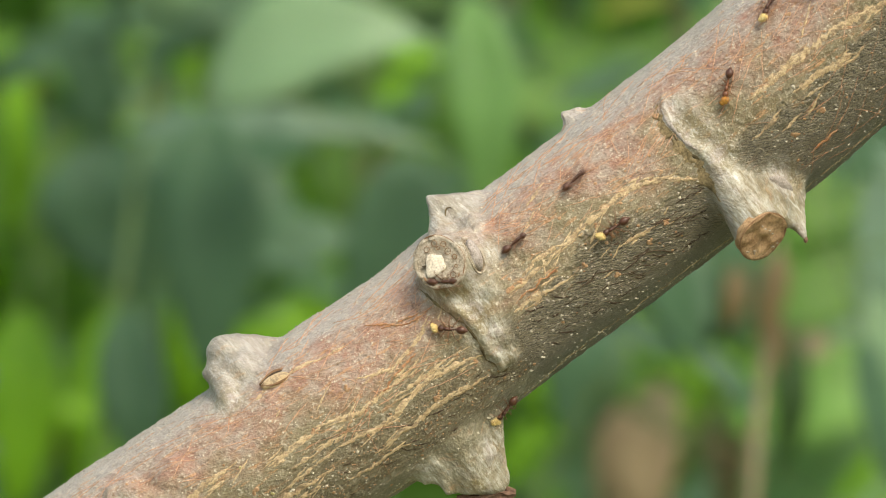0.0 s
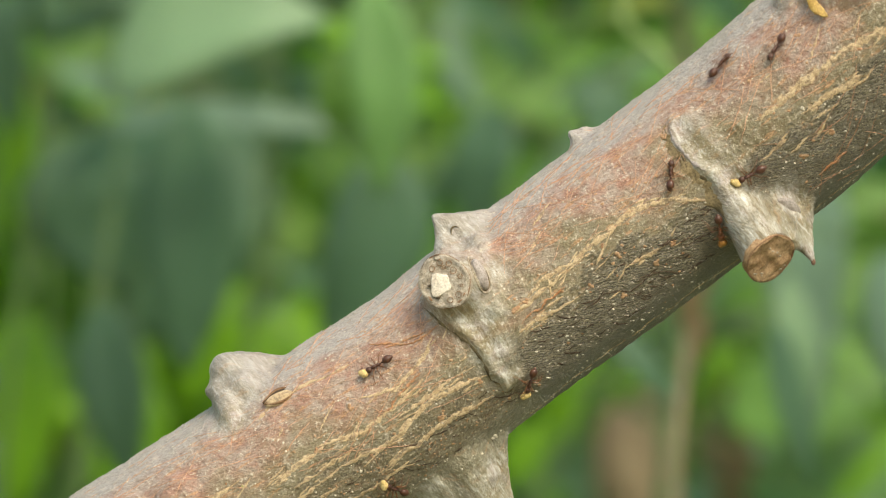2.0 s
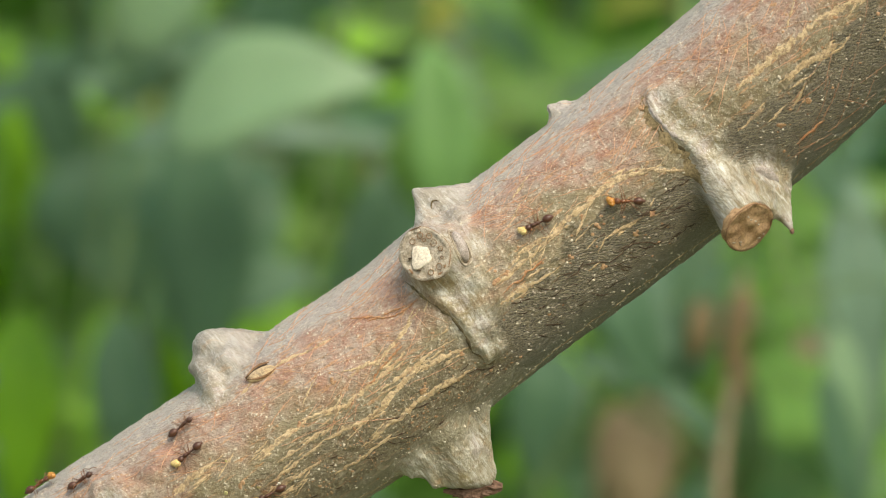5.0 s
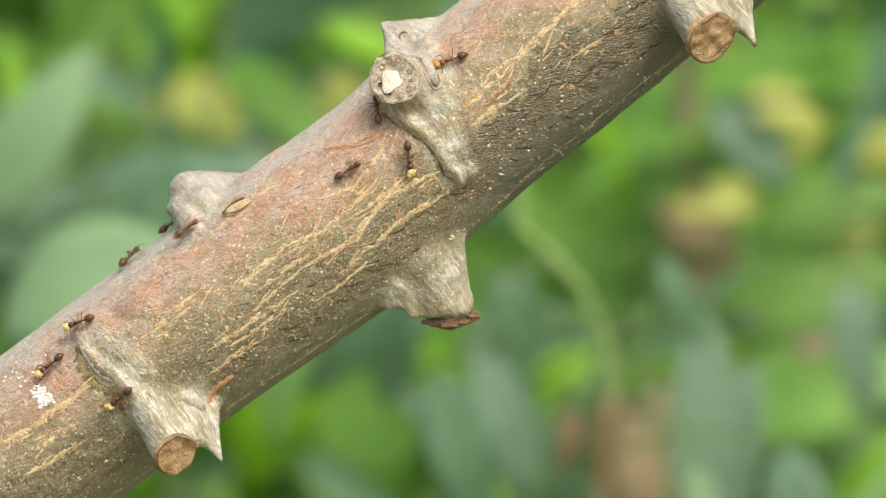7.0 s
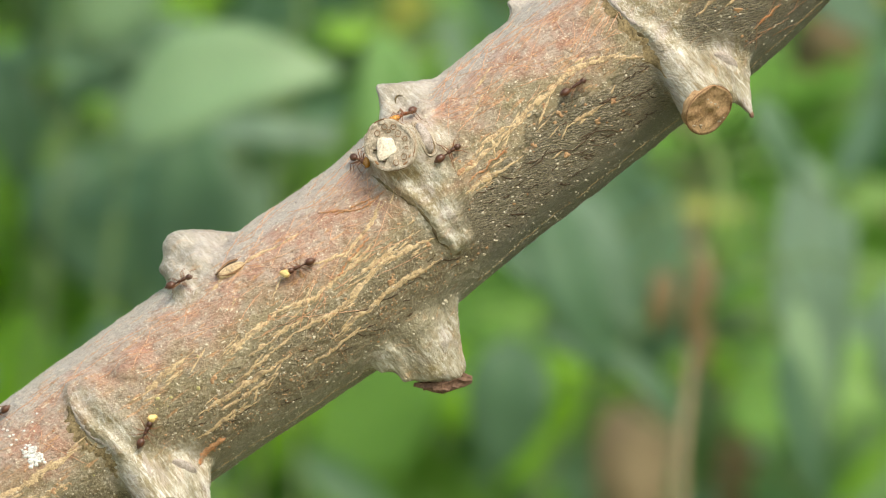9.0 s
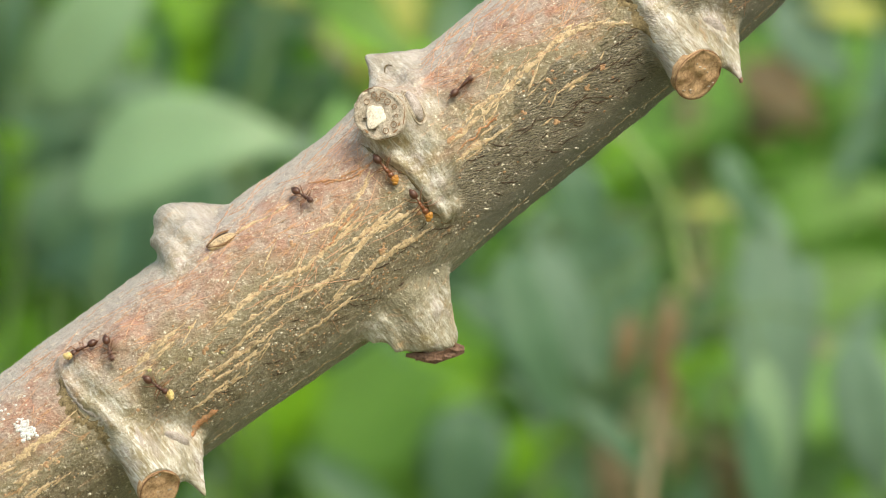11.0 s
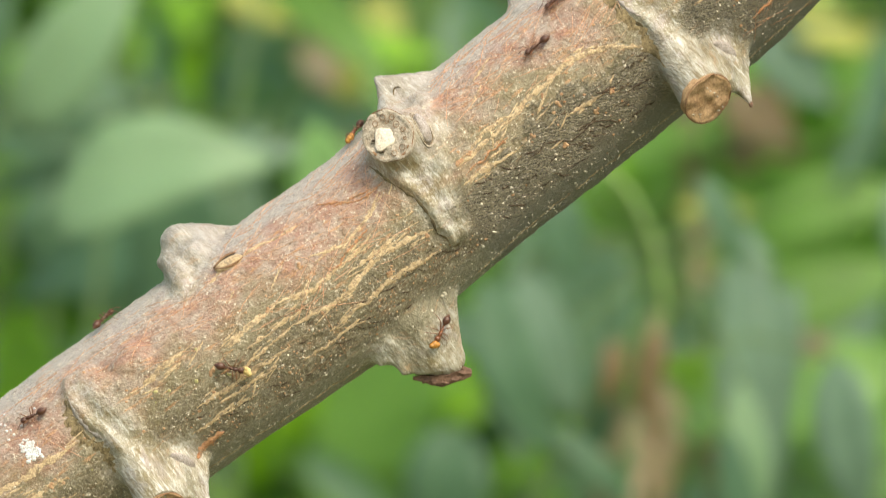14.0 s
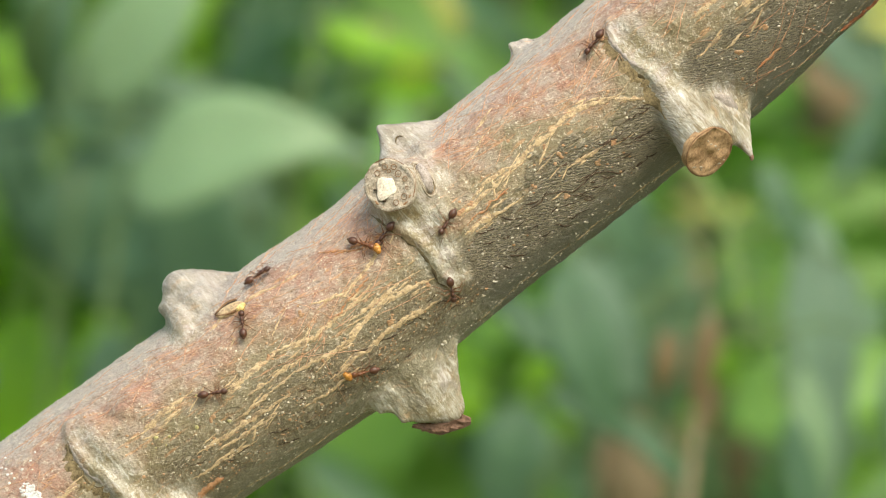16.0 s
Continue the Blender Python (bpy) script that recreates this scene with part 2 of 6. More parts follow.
# how the wind moves the branch: seconds, mm to the right, away from the viewer and up, and degrees of pitch and of turn in the picture
BRANCH_SWAY = [
    (0.0, 0.10, -0.18, 0.12, 0.38, -0.03),
    (0.5, 1.05, -0.21, -0.55, 0.38, 0.58),
    (1.0, 0.66, -0.66, -0.39, 0.38, 0.19),
    (1.5, 0.21, -1.60, 0.11, 0.38, 0.14),
    (2.0, 0.60, -3.24, -1.90, 0.38, 0.46),
    (2.5, 0.74, -1.17, -1.73, 0.38, 0.58),
    (3.0, 0.35, -1.78, -0.53, 0.38, 0.26),
    (3.5, 0.31, -2.24, 0.03, 0.38, 0.04),
    (6.0, -2.48, 0.75, 2.98, -1.51, -0.39),
    (6.5, -2.87, 4.96, 12.02, -3.78, -1.15),
    (7.0, -4.30, 7.01, 18.32, -5.60, -2.10),
    (7.5, -1.30, 3.17, 12.68, -3.99, -0.98),
    (8.0, -3.68, 3.54, 6.46, -2.16, -0.83),
    (8.5, -4.53, 5.20, 10.49, -2.59, -1.22),
    (11.0, -5.91, 5.10, 14.88, -3.99, -1.96),
    (11.5, -5.05, 5.31, 13.79, -3.99, -1.75),
    (12.0, -5.97, 4.05, 12.06, -3.99, -1.67),
    (12.5, -5.37, 4.96, 13.37, -3.99, -1.95),
    (13.0, -4.93, 4.33, 15.60, -3.99, -2.30),
    (13.5, -6.24, 5.54, 16.19, -3.99, -2.36),
    (14.0, -5.04, 3.38, 12.49, -3.99, -1.61),
    (14.5, -4.61, 3.86, 8.88, -3.99, -1.11),
    (15.0, -4.17, 5.49, 9.22, -3.99, -0.94),
    (15.5, -4.93, 3.69, 8.25, -3.99, -0.85),
    (16.0, -4.92, 5.55, 7.34, -3.99, -1.03),
]


def swayed(table, t):
    """The values of a table of rows at t seconds, on a smooth curve through them."""
    ts = [r[0] for r in table]
    i = max(0, min(len(ts) - 2, sum(x <= t for x in ts) - 1))
    k = (t - ts[i]) / (ts[i + 1] - ts[i])
    out = []
    for c in range(1, len(table[0])):
        v = [r[c] for r in table]
        def slope(j):
            if j in (0, len(ts) - 1):
                return 0.0
            return (v[j + 1] - v[j - 1]) / (ts[j + 1] - ts[j - 1])
        h = ts[i + 1] - ts[i]
        out.append((2 * k ** 3 - 3 * k ** 2 + 1) * v[i] + (k ** 3 - 2 * k ** 2 + k) * h * slope(i) + (3 * k ** 2 - 2 * k ** 3) * v[i + 1] + (k ** 3 - k ** 2) * h * slope(i + 1))
    return out


def branch_pose(t):
    x, y, z, pitch, turn = swayed(BRANCH_SWAY, t)
    return Matrix.Translation(BASE + Vector((x, y, z)) * 0.001) @ pose(0, 0, 0, pitch, turn, 0) @ Matrix.Translation(-BASE)


BEND_A = (-95, -50, -30, -18, -8, 2, 15, 26, 35, 45, 60, 110)
BEND_B = (-3.9, -2.4, -1.25, -0.55, -0.25, -0.75, -0.7, -0.85, -0.65, -1.7, -2.9, -6.0)
GIRTH = (10.2, 10.0, 9.9, 10.35, 9.95, 10.0, 10.05, 10.1, 10.6, 10.4, 10.3, 10.2)


def soft_step(x, xs, ys):
    """Smooth curve through control values."""
    return sum(np.interp(x + o, xs, ys) * w for o, w in ((-4, 0.15), (-2, 0.2), (0, 0.3), (2, 0.2), (4, 0.15)))


def middle(a):
    return soft_step(a, BEND_A, BEND_B)


def girth(a):
    return soft_step(a, BEND_A, GIRTH)


def chain(*rows):
    """A row of overlapping balls (a, b, c, r)."""
    out = []
    for p, q in zip(rows, rows[1:]):
        steps = max(2, int((Vector(q[:3]) - Vector(p[:3])).length / (0.5 * min(p[3], q[3]))))
        for i in range(steps + 1):
            t = i / steps
            m = [p[k] + (q[k] - p[k]) * t for k in range(4)]
            out.append(ball(m[:3], m[3], None, 12, 7))
    return out


def cut_stub(o, size, drop=0.0):
    """The cut side shoot of a node: an overhanging lip that runs down into the stub, a shoulder beside it, a bud and a thorn-like stipule. All melt into the stem."""
    ox, oy = o
    k = size
    def m(*rows):
        return [(a + ox, b + oy, c) for a, b, c in rows]
    # the stub, swinging out from under the lip down and towards the viewer
    pieces = [tube(m((28.5, -3.0, 8.2), (28.3, -0.6, 8.9), (28.1, 1.6, 9.2), (27.95, 4.0, 9.5), (27.85, 6.4, 10.1), (27.65, 8.6, 11.0), (27.45, 10.4, 12.2), (27.4, 11.0, 12.8)),
                   [0.8, 1.15, 1.5 * k, 2.0 * k, 2.4 * k, 2.65 * k, 2.75 * k, 2.75 * k], 26)]
    pieces += [tube(m((29.0, 0.0, 5.0), (28.6, 4.0, 6.2), (28.2, 7.4, 8.2)), [3.6 * k, 3.2 * k, 2.6 * k], 18)]
    # the lip: a thin flake standing off the bark
    edge = ((27.8, -7.2, 7.9, 0.5), (26.9, -5.2, 9.1, 0.55), (27.0, -3.8, 9.65, 0.6), (27.05, -1.9, 10.0, 0.62), (27.8, -0.1, 10.2, 0.7), (27.9, 1.8, 10.2, 0.9))
    pieces += chain(*[(a + ox, b + oy, c, r) for a, b, c, r in edge])
    # the shoulder behind the lip, dying away up the stem
    for a, b, c, r in ((29.0, -5.2, 7.1, 2.3), (29.4, -3.6, 7.7, 2.5), (29.6, -1.6, 8.1, 2.5), (29.9, 0.6, 8.1, 2.5), (32.0, -2.2, 7.2, 3.0), (34.2, -3.4, 6.8, 3.2), (32.2, 2.6, 6.7, 2.8)):
        pieces.append(ball((a + ox, b + oy, c), (r * 1.2, r, r)))
    # dormant bud in the axil, and the fold that runs up from it
    pieces += [ball((32.2 + ox, 7.3 + oy, 7.7), (0.85, 1.75, 0.95))] + chain((29.4 + ox, 1.6 + oy, 9.3, 0.75), (30.6 + ox, 3.8 + oy, 8.7, 0.7), (31.6 + ox, 5.6 + oy, 8.0, 0.6))
    # the web that ends in a thorn-like stipule
    tip = (30.9 - 0.3 * drop, 13.3 + drop, 8.2)
    pieces += [tube(m((34.2, 6.6, 4.6), (33.2, 8.6, 6.2), (32.3, 10.5, 7.3), (31.5, 12.0 + 0.5 * drop, 7.9), tip), [1.9, 1.0, 0.55, 0.34, 0.22], 14)]
    pieces += [tube(m((30.2, 6.4, 8.2), (30.4, 8.6, 9.2), (30.6, 10.3, 8.9), (30.85, 11.7 + 0.4 * drop, 8.4), tip), [2.0, 1.5, 0.85, 0.45, 0.22], 14)]
    pieces += [tube(m((29.2, 7.6, 10.0), (30.1, 10.0, 10.0), (30.5, 11.0, 9.3)), [2.0 * k, 1.1 * k, 0.5], 14), ball((31.7 + ox, 9.2 + oy, 7.6), (1.2, 1.5, 0.9))]
    return pieces


def stem_pieces():
    stations = [-95 + 1.0 * i for i in range(206)]
    pieces = [tube([(a, middle(a), 0) for a in stations], [girth(a) for a in stations], 64)]
    # rounded grey knob on the crown: two lobes, a shoulder up the stem and a foot that fades down the flank
    pieces += [ball((-24.7, -13.1, 2.6), (2.1, 2.1, 2.0)), ball((-24.6, -10.6, 2.6), (3.0, 2.8, 3.0)), ball((-26.5, -11.7, 3.7), (1.45, 1.5, 1.4)), ball((-27.3, -12.4, 3.4), 0.8)]
    pieces += chain((-26.6, -10.6, 4.4, 1.5), (-27.1, -9.0, 5.6, 1.3), (-27.5, -7.6, 6.6, 0.9)) + chain((-23.6, -12.7, 2.0, 1.8), (-21.8, -11.7, 1.6, 1.45), (-19.6, -10.1, 1.4, 1.0))
    # middle node: web with a thorn on the crown, cut stub facing the viewer, overhanging tongue running down
    pieces += [tube([(3.6, -7.6, 3.4), (3.3, -9.8, 4.0), (2.9, -11.6, 4.6), (2.15, -13.7, 5.2)], [3.4, 2.4, 1.25, 0.25], 16)]
    pieces += [tube([(6.8, -9.4, 2.6), (5.3, -11.0, 4.0), (3.7, -12.35, 4.8), (2.1, -13.75, 5.2)], [1.5, 0.85, 0.5, 0.24], 12)]
    pieces += [tube([(0.8, -9.2, 6.2), (1.5, -11.0, 5.4), (1.9, -12.4, 5.25), (2.1, -13.75, 5.2)], [1.6, 0.85, 0.48, 0.24], 12)]
    pieces += [tube([(0.6, -5.2, 5.5), (-0.2, -6.4, 8.6), (-0.85, -7.4, 11.2)], [4.4, 3.5, 2.72], 24)]
    pieces += chain((-2.3, -5.6, 9.4, 1.3), (-2.5, -3.4, 9.75, 0.85), (-1.85, -0.9, 10.1, 0.65), (-1.8, 1.2, 10.0, 0.6), (-2.15, 3.1, 9.6, 0.6), (-1.75, 4.2, 9.2, 0.5), (-2.15, 5.2, 8.75, 0.42))
    for c, r in (((0.0, -3.4, 8.7), (2.3, 2.5, 1.9)), ((0.0, -0.7, 8.8), (2.1, 2.5, 1.75)), ((-0.35, 1.9, 8.4), (1.7, 2.3, 1.7)), ((-0.7, 3.9, 7.8), (1.3, 1.9, 1.5)), ((1.1, -1.7, 10.0), (0.55, 0.5, 0.5)), ((3.0, -2.0, 7.9), (2.8, 2.6, 2.1))):
        pieces.append(ball(c, r))
    pieces += chain((4.3, -8.6, 6.4, 1.0), (4.2, -6.4, 7.8, 0.85), (3.5, -4.2, 9.0, 0.9), (1.6, -2.0, 9.8, 1.0))
    pieces += [ball((2.6, -5.9, 8.5), (0.95, 2.0, 0.95))]
    # bottom node: a cup with a torn lower end, a tooth and a fin beside it
    pieces += [tube([(-9.8, 6.0, 2.0), (-10.4, 9.4, 2.6), (-11.0, 12.0, 2.6), (-11.6, 13.6, 2.4), (-12.0, 14.4, 2.3)], [4.4, 3.6, 2.7, 2.2, 1.9], 22)]
    pieces += chain((-14.0, 7.2, 5.2, 1.1), (-15.1, 8.9, 4.2, 0.7), (-15.8, 10.2, 3.4, 0.4)) + chain((-13.4, 10.4, 4.0, 1.0), (-14.5, 12.5, 3.7, 0.45)) + chain((-6.0, 8.6, 3.4, 1.3), (-7.5, 11.8, 3.2, 0.8), (-9.1, 15.0, 2.3, 0.7)) + chain((-11.0, 13.4, 2.4, 1.9), (-9.9, 15.1, 2.2, 1.0))
    pieces += [ball((-9.4, 11.4, 4.0), (1.4, 1.5, 1.1)), ball((-13.6, 9.0, 4.0), (1.5, 1.7, 1.3)), ball((-14.6, 10.2, 3.4), 1.0)]
    # node with the large brown cut, and the like one further down the stem
    pieces += cut_stub((0, 0), 1.0) + cut_stub((-70.7, -1.6), 0.84, 0.6)
    # small thorn on the crown, knob by the upper node, lobe of the next node up
    pieces += [tube([(19.6, -9.2, 1.0), (19.2, -10.9, 1.2), (18.6, -12.3, 1.3)], [1.9, 1.0, 0.3], 10), tube([(18.6, -12.3, 1.3), (20.6, -11.3, 0.6)], [0.3, 0.5], 8)]
    pieces += [ball((32.8, -2.6, 10.2), 0.62), ball((33.5, -2.9, 10.1), 0.5)]
    pieces += chain((45.0, -9.6, 5.6, 2.0), (48.0, -10.6, 5.2, 2.6), (50.5, -11.5, 4.0, 2.2)) + chain((47.0, -8.6, 7.6, 1.5), (50.5, -6.0, 9.0, 1.5))
    return pieces


UPPER = [(28.0, -5.0, 9.2, 2.4, 0.8), (28.4, -2.2, 9.8, 2.6, 0.85), (28.6, 1.0, 10.2, 2.6, 1.0), (28.2, 4.6, 10.4, 3.2, 1.05), (27.6, 9.0, 11.2, 4.4, 1.15), (32.2, 6.8, 7.8, 2.8, 1.0), (31.6, 11.2, 8.0, 3.2, 1.1)]
NODES = [(-25.0, -12.0, 2.8, 4.4, 1.0), (-27.0, -9.0, 5.4, 2.8, 0.9), (-21.4, -11.8, 1.8, 2.6, 0.8), (2.8, -11.6, 4.6, 4.2, 1.0), (-0.6, -6.6, 10.4, 4.4, 1.0), (-0.6, -2.2, 10.2, 2.9, 1.0), (-1.0, 1.0, 9.9, 2.4, 0.95), (-1.4, 4.0, 9.0, 2.0, 0.9), (3.2, -5.6, 8.6, 2.4, 0.8),
         (-10.6, 13.6, 3.2, 3.6, 1.0), (-14.6, 10.0, 4.2, 2.4, 0.95), (-8.0, 11.6, 3.6, 2.4, 0.9), (49.0, -10.0, 6.0, 4.6, 1.0)]
NODES += UPPER + [(a - 70.7, b - 1.6, c, r, k) for a, b, c, r, k in UPPER]


# the flat cuts: centre, way it faces, reach
STUB_WAY = (0.1, 0.74, 0.66)
CUTS = [((27.4, 10.2, 12.0), STUB_WAY, 4.0), ((-43.2, 8.7, 12.0), STUB_WAY, 3.6), ((-0.85, -7.45, 11.9), (-0.22, -0.22, 0.95), 3.6)]


def node_mask(p):
    """How far a place belongs to the pale nodes."""
    return max(strength * max(0.0, 1.5 - 1.1 * math.dist(p, (a, b, c)) / r) for a, b, c, r, strength in NODES)


def build_stem(parent):
    """The near length of stem: all pieces melted into one skin by voxels, smoothed, then given its bark relief."""
    verts, faces = joined(stem_pieces())
    rough = new("stem_form", mesh_of("stem_form", verts, faces))
    re = rough.modifiers.new("melt", "REMESH")
    re.mode, re.voxel_size = "VOXEL", 0.2
    # grow, melt and shrink again, which fills the creases between the pieces
    for k, step in enumerate((0.85, -0.85)):
        grow = rough.modifiers.new("grow", "DISPLACE")
        grow.mid_level, grow.strength = 0.0, step
        again = rough.modifiers.new("melt", "REMESH")
        again.mode, again.voxel_size = "VOXEL", 0.2
        sm = rough.modifiers.new("soften", "SMOOTH")
        sm.factor, sm.iterations = 0.5, (4, 3)[k]
    done = rough.evaluated_get(bpy.context.evaluated_depsgraph_get()).to_mesh()
    count = len(done.vertices)
    co = np.empty(count * 3)
    no = np.empty(count * 3)
    done.vertices.foreach_get("co", co)
    done.vertices.foreach_get("normal", no)
    co, no = co.reshape(-1, 3), no.reshape(-1, 3)
    polys = [tuple(p.vertices) for p in done.polygons]
    mid = soft_step(co[:, 0], BEND_A, BEND_B)
    around = np.arctan2(co[:, 1] - mid, co[:, 2]) * 10.0
    node = np.zeros(count)
    for a, b, c, r, strength in NODES:
        d = np.sqrt(((co - (a, b, c)) ** 2).sum(1)) / r
        node = np.maximum(node, strength * np.clip(1.5 - 1.1 * d, 0, 1))
    rough_ = 1 - 0.35 * np.clip(node, 0, 1)
    relief = rough_ * np.array([0.16 * noise.noise((p[0] * 0.22, p[1] * 0.3, p[2] * 0.3)) + 0.10 * noise.noise((p[0] * 0.9, p[1] * 1.1, p[2] * 1.1)) + 0.06 * noise.noise((p[0] * 2.1, p[1] * 2.3, p[2] * 2.3)) for p in co])
    co = co + no * relief[:, None]
    for centre, way, reach in CUTS:
        way = np.array(way) / np.linalg.norm(way)
        off = co - np.array(centre)
        ahead = off @ way
        beside = np.linalg.norm(off - ahead[:, None] * way, axis=1)
        over = (ahead > -0.35) & (ahead < 5) & (beside < reach)
        co[over] -= way * (ahead[over] + 0.35)[:, None]
    world_co = np.array(BASE)[None] + 0.001 * (co[:, :1] * np.array(ALONG) + co[:, 1:2] * np.array(ACROSS) + (co[:, 2:] + nearer(co[:, :1])) * np.array(FRONT))
    bpy.data.objects.remove(rough)
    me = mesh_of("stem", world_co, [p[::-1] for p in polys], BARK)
    grain = me.attributes.new("bark", "FLOAT_VECTOR", "POINT")
    grain.data.foreach_set("vector", np.stack([co[:, 0], around, node], 1).astype(np.float32).ravel())
    return part("stem", me, parent)


branch = thing("branch", "grey-brown woody branch with cut side shoots and cream bark fissures", "branch")
stem = build_stem(branch)


# ---- what lies on the bark ----
import itertools

from mathutils.bvhtree import BVHTree

SKIN = BVHTree.FromPolygons([v.co for v in stem.data.vertices], [tuple(p.vertices) for p in stem.data.polygons])


def on_bark(a, turn, lift=0.0):
    """The place and the outward normal on the bark, a mm along and turned by degrees (0 faces the viewer, 90 down)."""
    out = ACROSS * math.sin(radians(turn)) + FRONT * math.cos(radians(turn))
    core = at(a, float(middle(a)), 0)
    hit = SKIN.ray_cast(core + out * 0.04, -out, 0.06)
    if hit[0] is None:
        return core + out * (0.001 * float(girth(a)) + lift), out
    n = hit[1] if hit[1].dot(out) > 0 else -hit[1]
    return hit[0] + n * lift, n


def ribbon(points, width, height, ragged=0.35, seed=0, over_nodes=False, stray=0.35):
    """A low ragged ridge along (a, turn) points, with its edges sunk in the bark. It ends where it meets a node."""
    rng = random.Random(seed)
    pts = []
    for (a0, p0), (a1, p1) in zip(points, points[1:]):
        n = max(2, int(math.hypot(a1 - a0, (p1 - p0) * 0.175) / 0.28))
        pts += [(a0 + (a1 - a0) * i / n, p0 + (p1 - p0) * i / n) for i in range(n)]
    pts.append(points[-1])
    if not over_nodes:
        free = list(itertools.takewhile(lambda q: node_mask(local(on_bark(*q)[0])) < 0.5, pts))
        pts = free if len(free) > 2 else []
    verts, faces = [], []
    for i, (a, p) in enumerate(pts):
        t = i / (len(pts) - 1)
        wander = 0.7 * noise.noise((a * 0.8, seed * 3.1, 0)) + 0.5 * noise.noise((a * 2.6, seed * 1.7, 4))
        q, q2 = pts[max(i - 1, 0)], pts[min(i + 1, len(pts) - 1)]
        da, dp = q2[0] - q[0], (q2[1] - q[1]) * 0.175
        k = math.hypot(da, dp) or 1.0
        na, np_ = -dp / k, da / k
        half = 0.5 * width * (min(1, 6 * t, 6 * (1 - t)) * 0.85 + 0.15) * (1 + ragged * rng.uniform(-1, 1) + 0.5 * noise.noise((a * 1.7, seed, 9)))
        centre_a, centre_p = a + na * wander * stray, p + np_ * wander * stray / 0.175
        for off, up in ((-1, -0.00012), (-0.5, height * rng.uniform(0.7, 1.0)), (0.4, height * rng.uniform(0.7, 1.0)), (1, -0.00012)):
            place, normal = on_bark(centre_a + na * off * half, centre_p + np_ * off * half / 0.175)
            verts.append(place + normal * up)
    for i in range(len(pts) - 1):
        for k in range(3):
            faces.append((4 * i + k, 4 * i + k + 1, 4 * i + k + 5, 4 * i + k + 4))
    return verts, faces


def streaky(name, a, b, dark):
    n = Nodes(name)
    f = n.noise(900, 5, 0.7)
    g = n.noise(3500, 4, 0.7)
    c = n.mix(n.ramp(f, (0.35, 0.0), (0.65, 1.0)), a, b)
    c = n.mix(n.ramp(g, (0.36, 0.75), (0.52, 0.0)), c, dark)
    c = n.mix(n.ramp(n.noise(1500, 5, 0.75), (0.53, 0.0), (0.58, 0.85)), c, (0.26, 0.19, 0.12))
    return n.finish(c, 0.8, n.math("ADD", f, g), 0.8, 0.0002)


CREAM = streaky("fissure_cork", (0.50, 0.36, 0.20), (0.62, 0.48, 0.30), (0.27, 0.16, 0.09))
ORANGE = streaky("orange_cork", (0.46, 0.20, 0.09), (0.52, 0.29, 0.15), (0.22, 0.09, 0.04))
FISSURES = [
    [(9.6, 0), (12, -4), (15.0, -5), (18.9, -7), (24.4, 4)], [(34.4, -6), (40.3, -6), (45.6, -4), (52.1, 4), (60, 6)], [(38.6, 6), (42.4, 10), (46.2, 14)],
    [(2.8, 2), (10.2, -2)], [(2.3, 12), (8.4, 15)], [(-20.9, 14), (-15.0, 18), (-9.0, 11), (-2.9, 20)], [(-15.7, -14), (-11.3, -6), (-4.7, -17)],
    [(-21.5, -4), (-16.9, 4), (-8.8, 0)], [(-36.8, -9), (-31.2, -12)], [(-27.7, 1), (-21.8, -1)],
    [(-41.1, -9), (-36.8, -6), (-33.2, -6)], [(-62, -12), (-52.8, -5), (-47.1, -4)], [(-34.0, 22), (-29.7, 23), (-23.3, 24)],
    [(-31.8, 28), (-25.0, 30)], [(-57.8, 16), (-51.0, 20)], [(14.9, 18), (19.6, 22)], [(22.9, 2), (25.6, 14)], [(6.4, -6), (11.0, -3)], [(32.4, 13), (35.5, 12)],
    [(-26, 10), (-20, 9)], [(-18, 30), (-10, 28), (-4, 33)], [(-22, 36), (-15, 37)], [(-28, 18), (-23, 16)], [(-13, 8), (-7, 10)], [(-36, 34), (-29, 36)], [(-55, 6), (-49, 10)]]
FISSURE_WIDE = [0.75, 0.9, 0.8, 0.5, 0.7, 0.7, 0.4, 0.6, 0.8, 0.6, 0.9, 0.95, 0.6, 0.5, 0.6, 0.45, 0.5, 0.5, 0.4, 0.5, 0.65, 0.4, 0.5, 0.4, 0.45, 0.6]


def fissure(row, wide, seed):
    """A torn band of cork: many short strands laid along one line."""
    r = random.Random(seed)
    out = [ribbon(row, wide * 1.0, 0.00005, 0.6, seed, False, 0.35)]
    for (a0, p0), (a1, p1) in zip(row, row[1:]):
        length = math.hypot(a1 - a0, (p1 - p0) * 0.175)
        for _ in range(int(length * 0.5) + 1):
            t, n = r.random(), r.uniform(0.7, 2.6)
            way = math.atan2((p1 - p0) * 0.175, a1 - a0) + r.gauss(-0.08, 0.07)
            aside = r.gauss(0, 0.42 * wide)
            a, p = a0 + (a1 - a0) * t, p0 + (p1 - p0) * t + aside / 0.175
            out.append(ribbon([(a, p), (a + n * math.cos(way), p + n * math.sin(way) / 0.175)], r.uniform(0.18, 0.5), r.uniform(0.00003, 0.00006), 0.5, r.randrange(9999), False, 0.15))
    return joined(out)


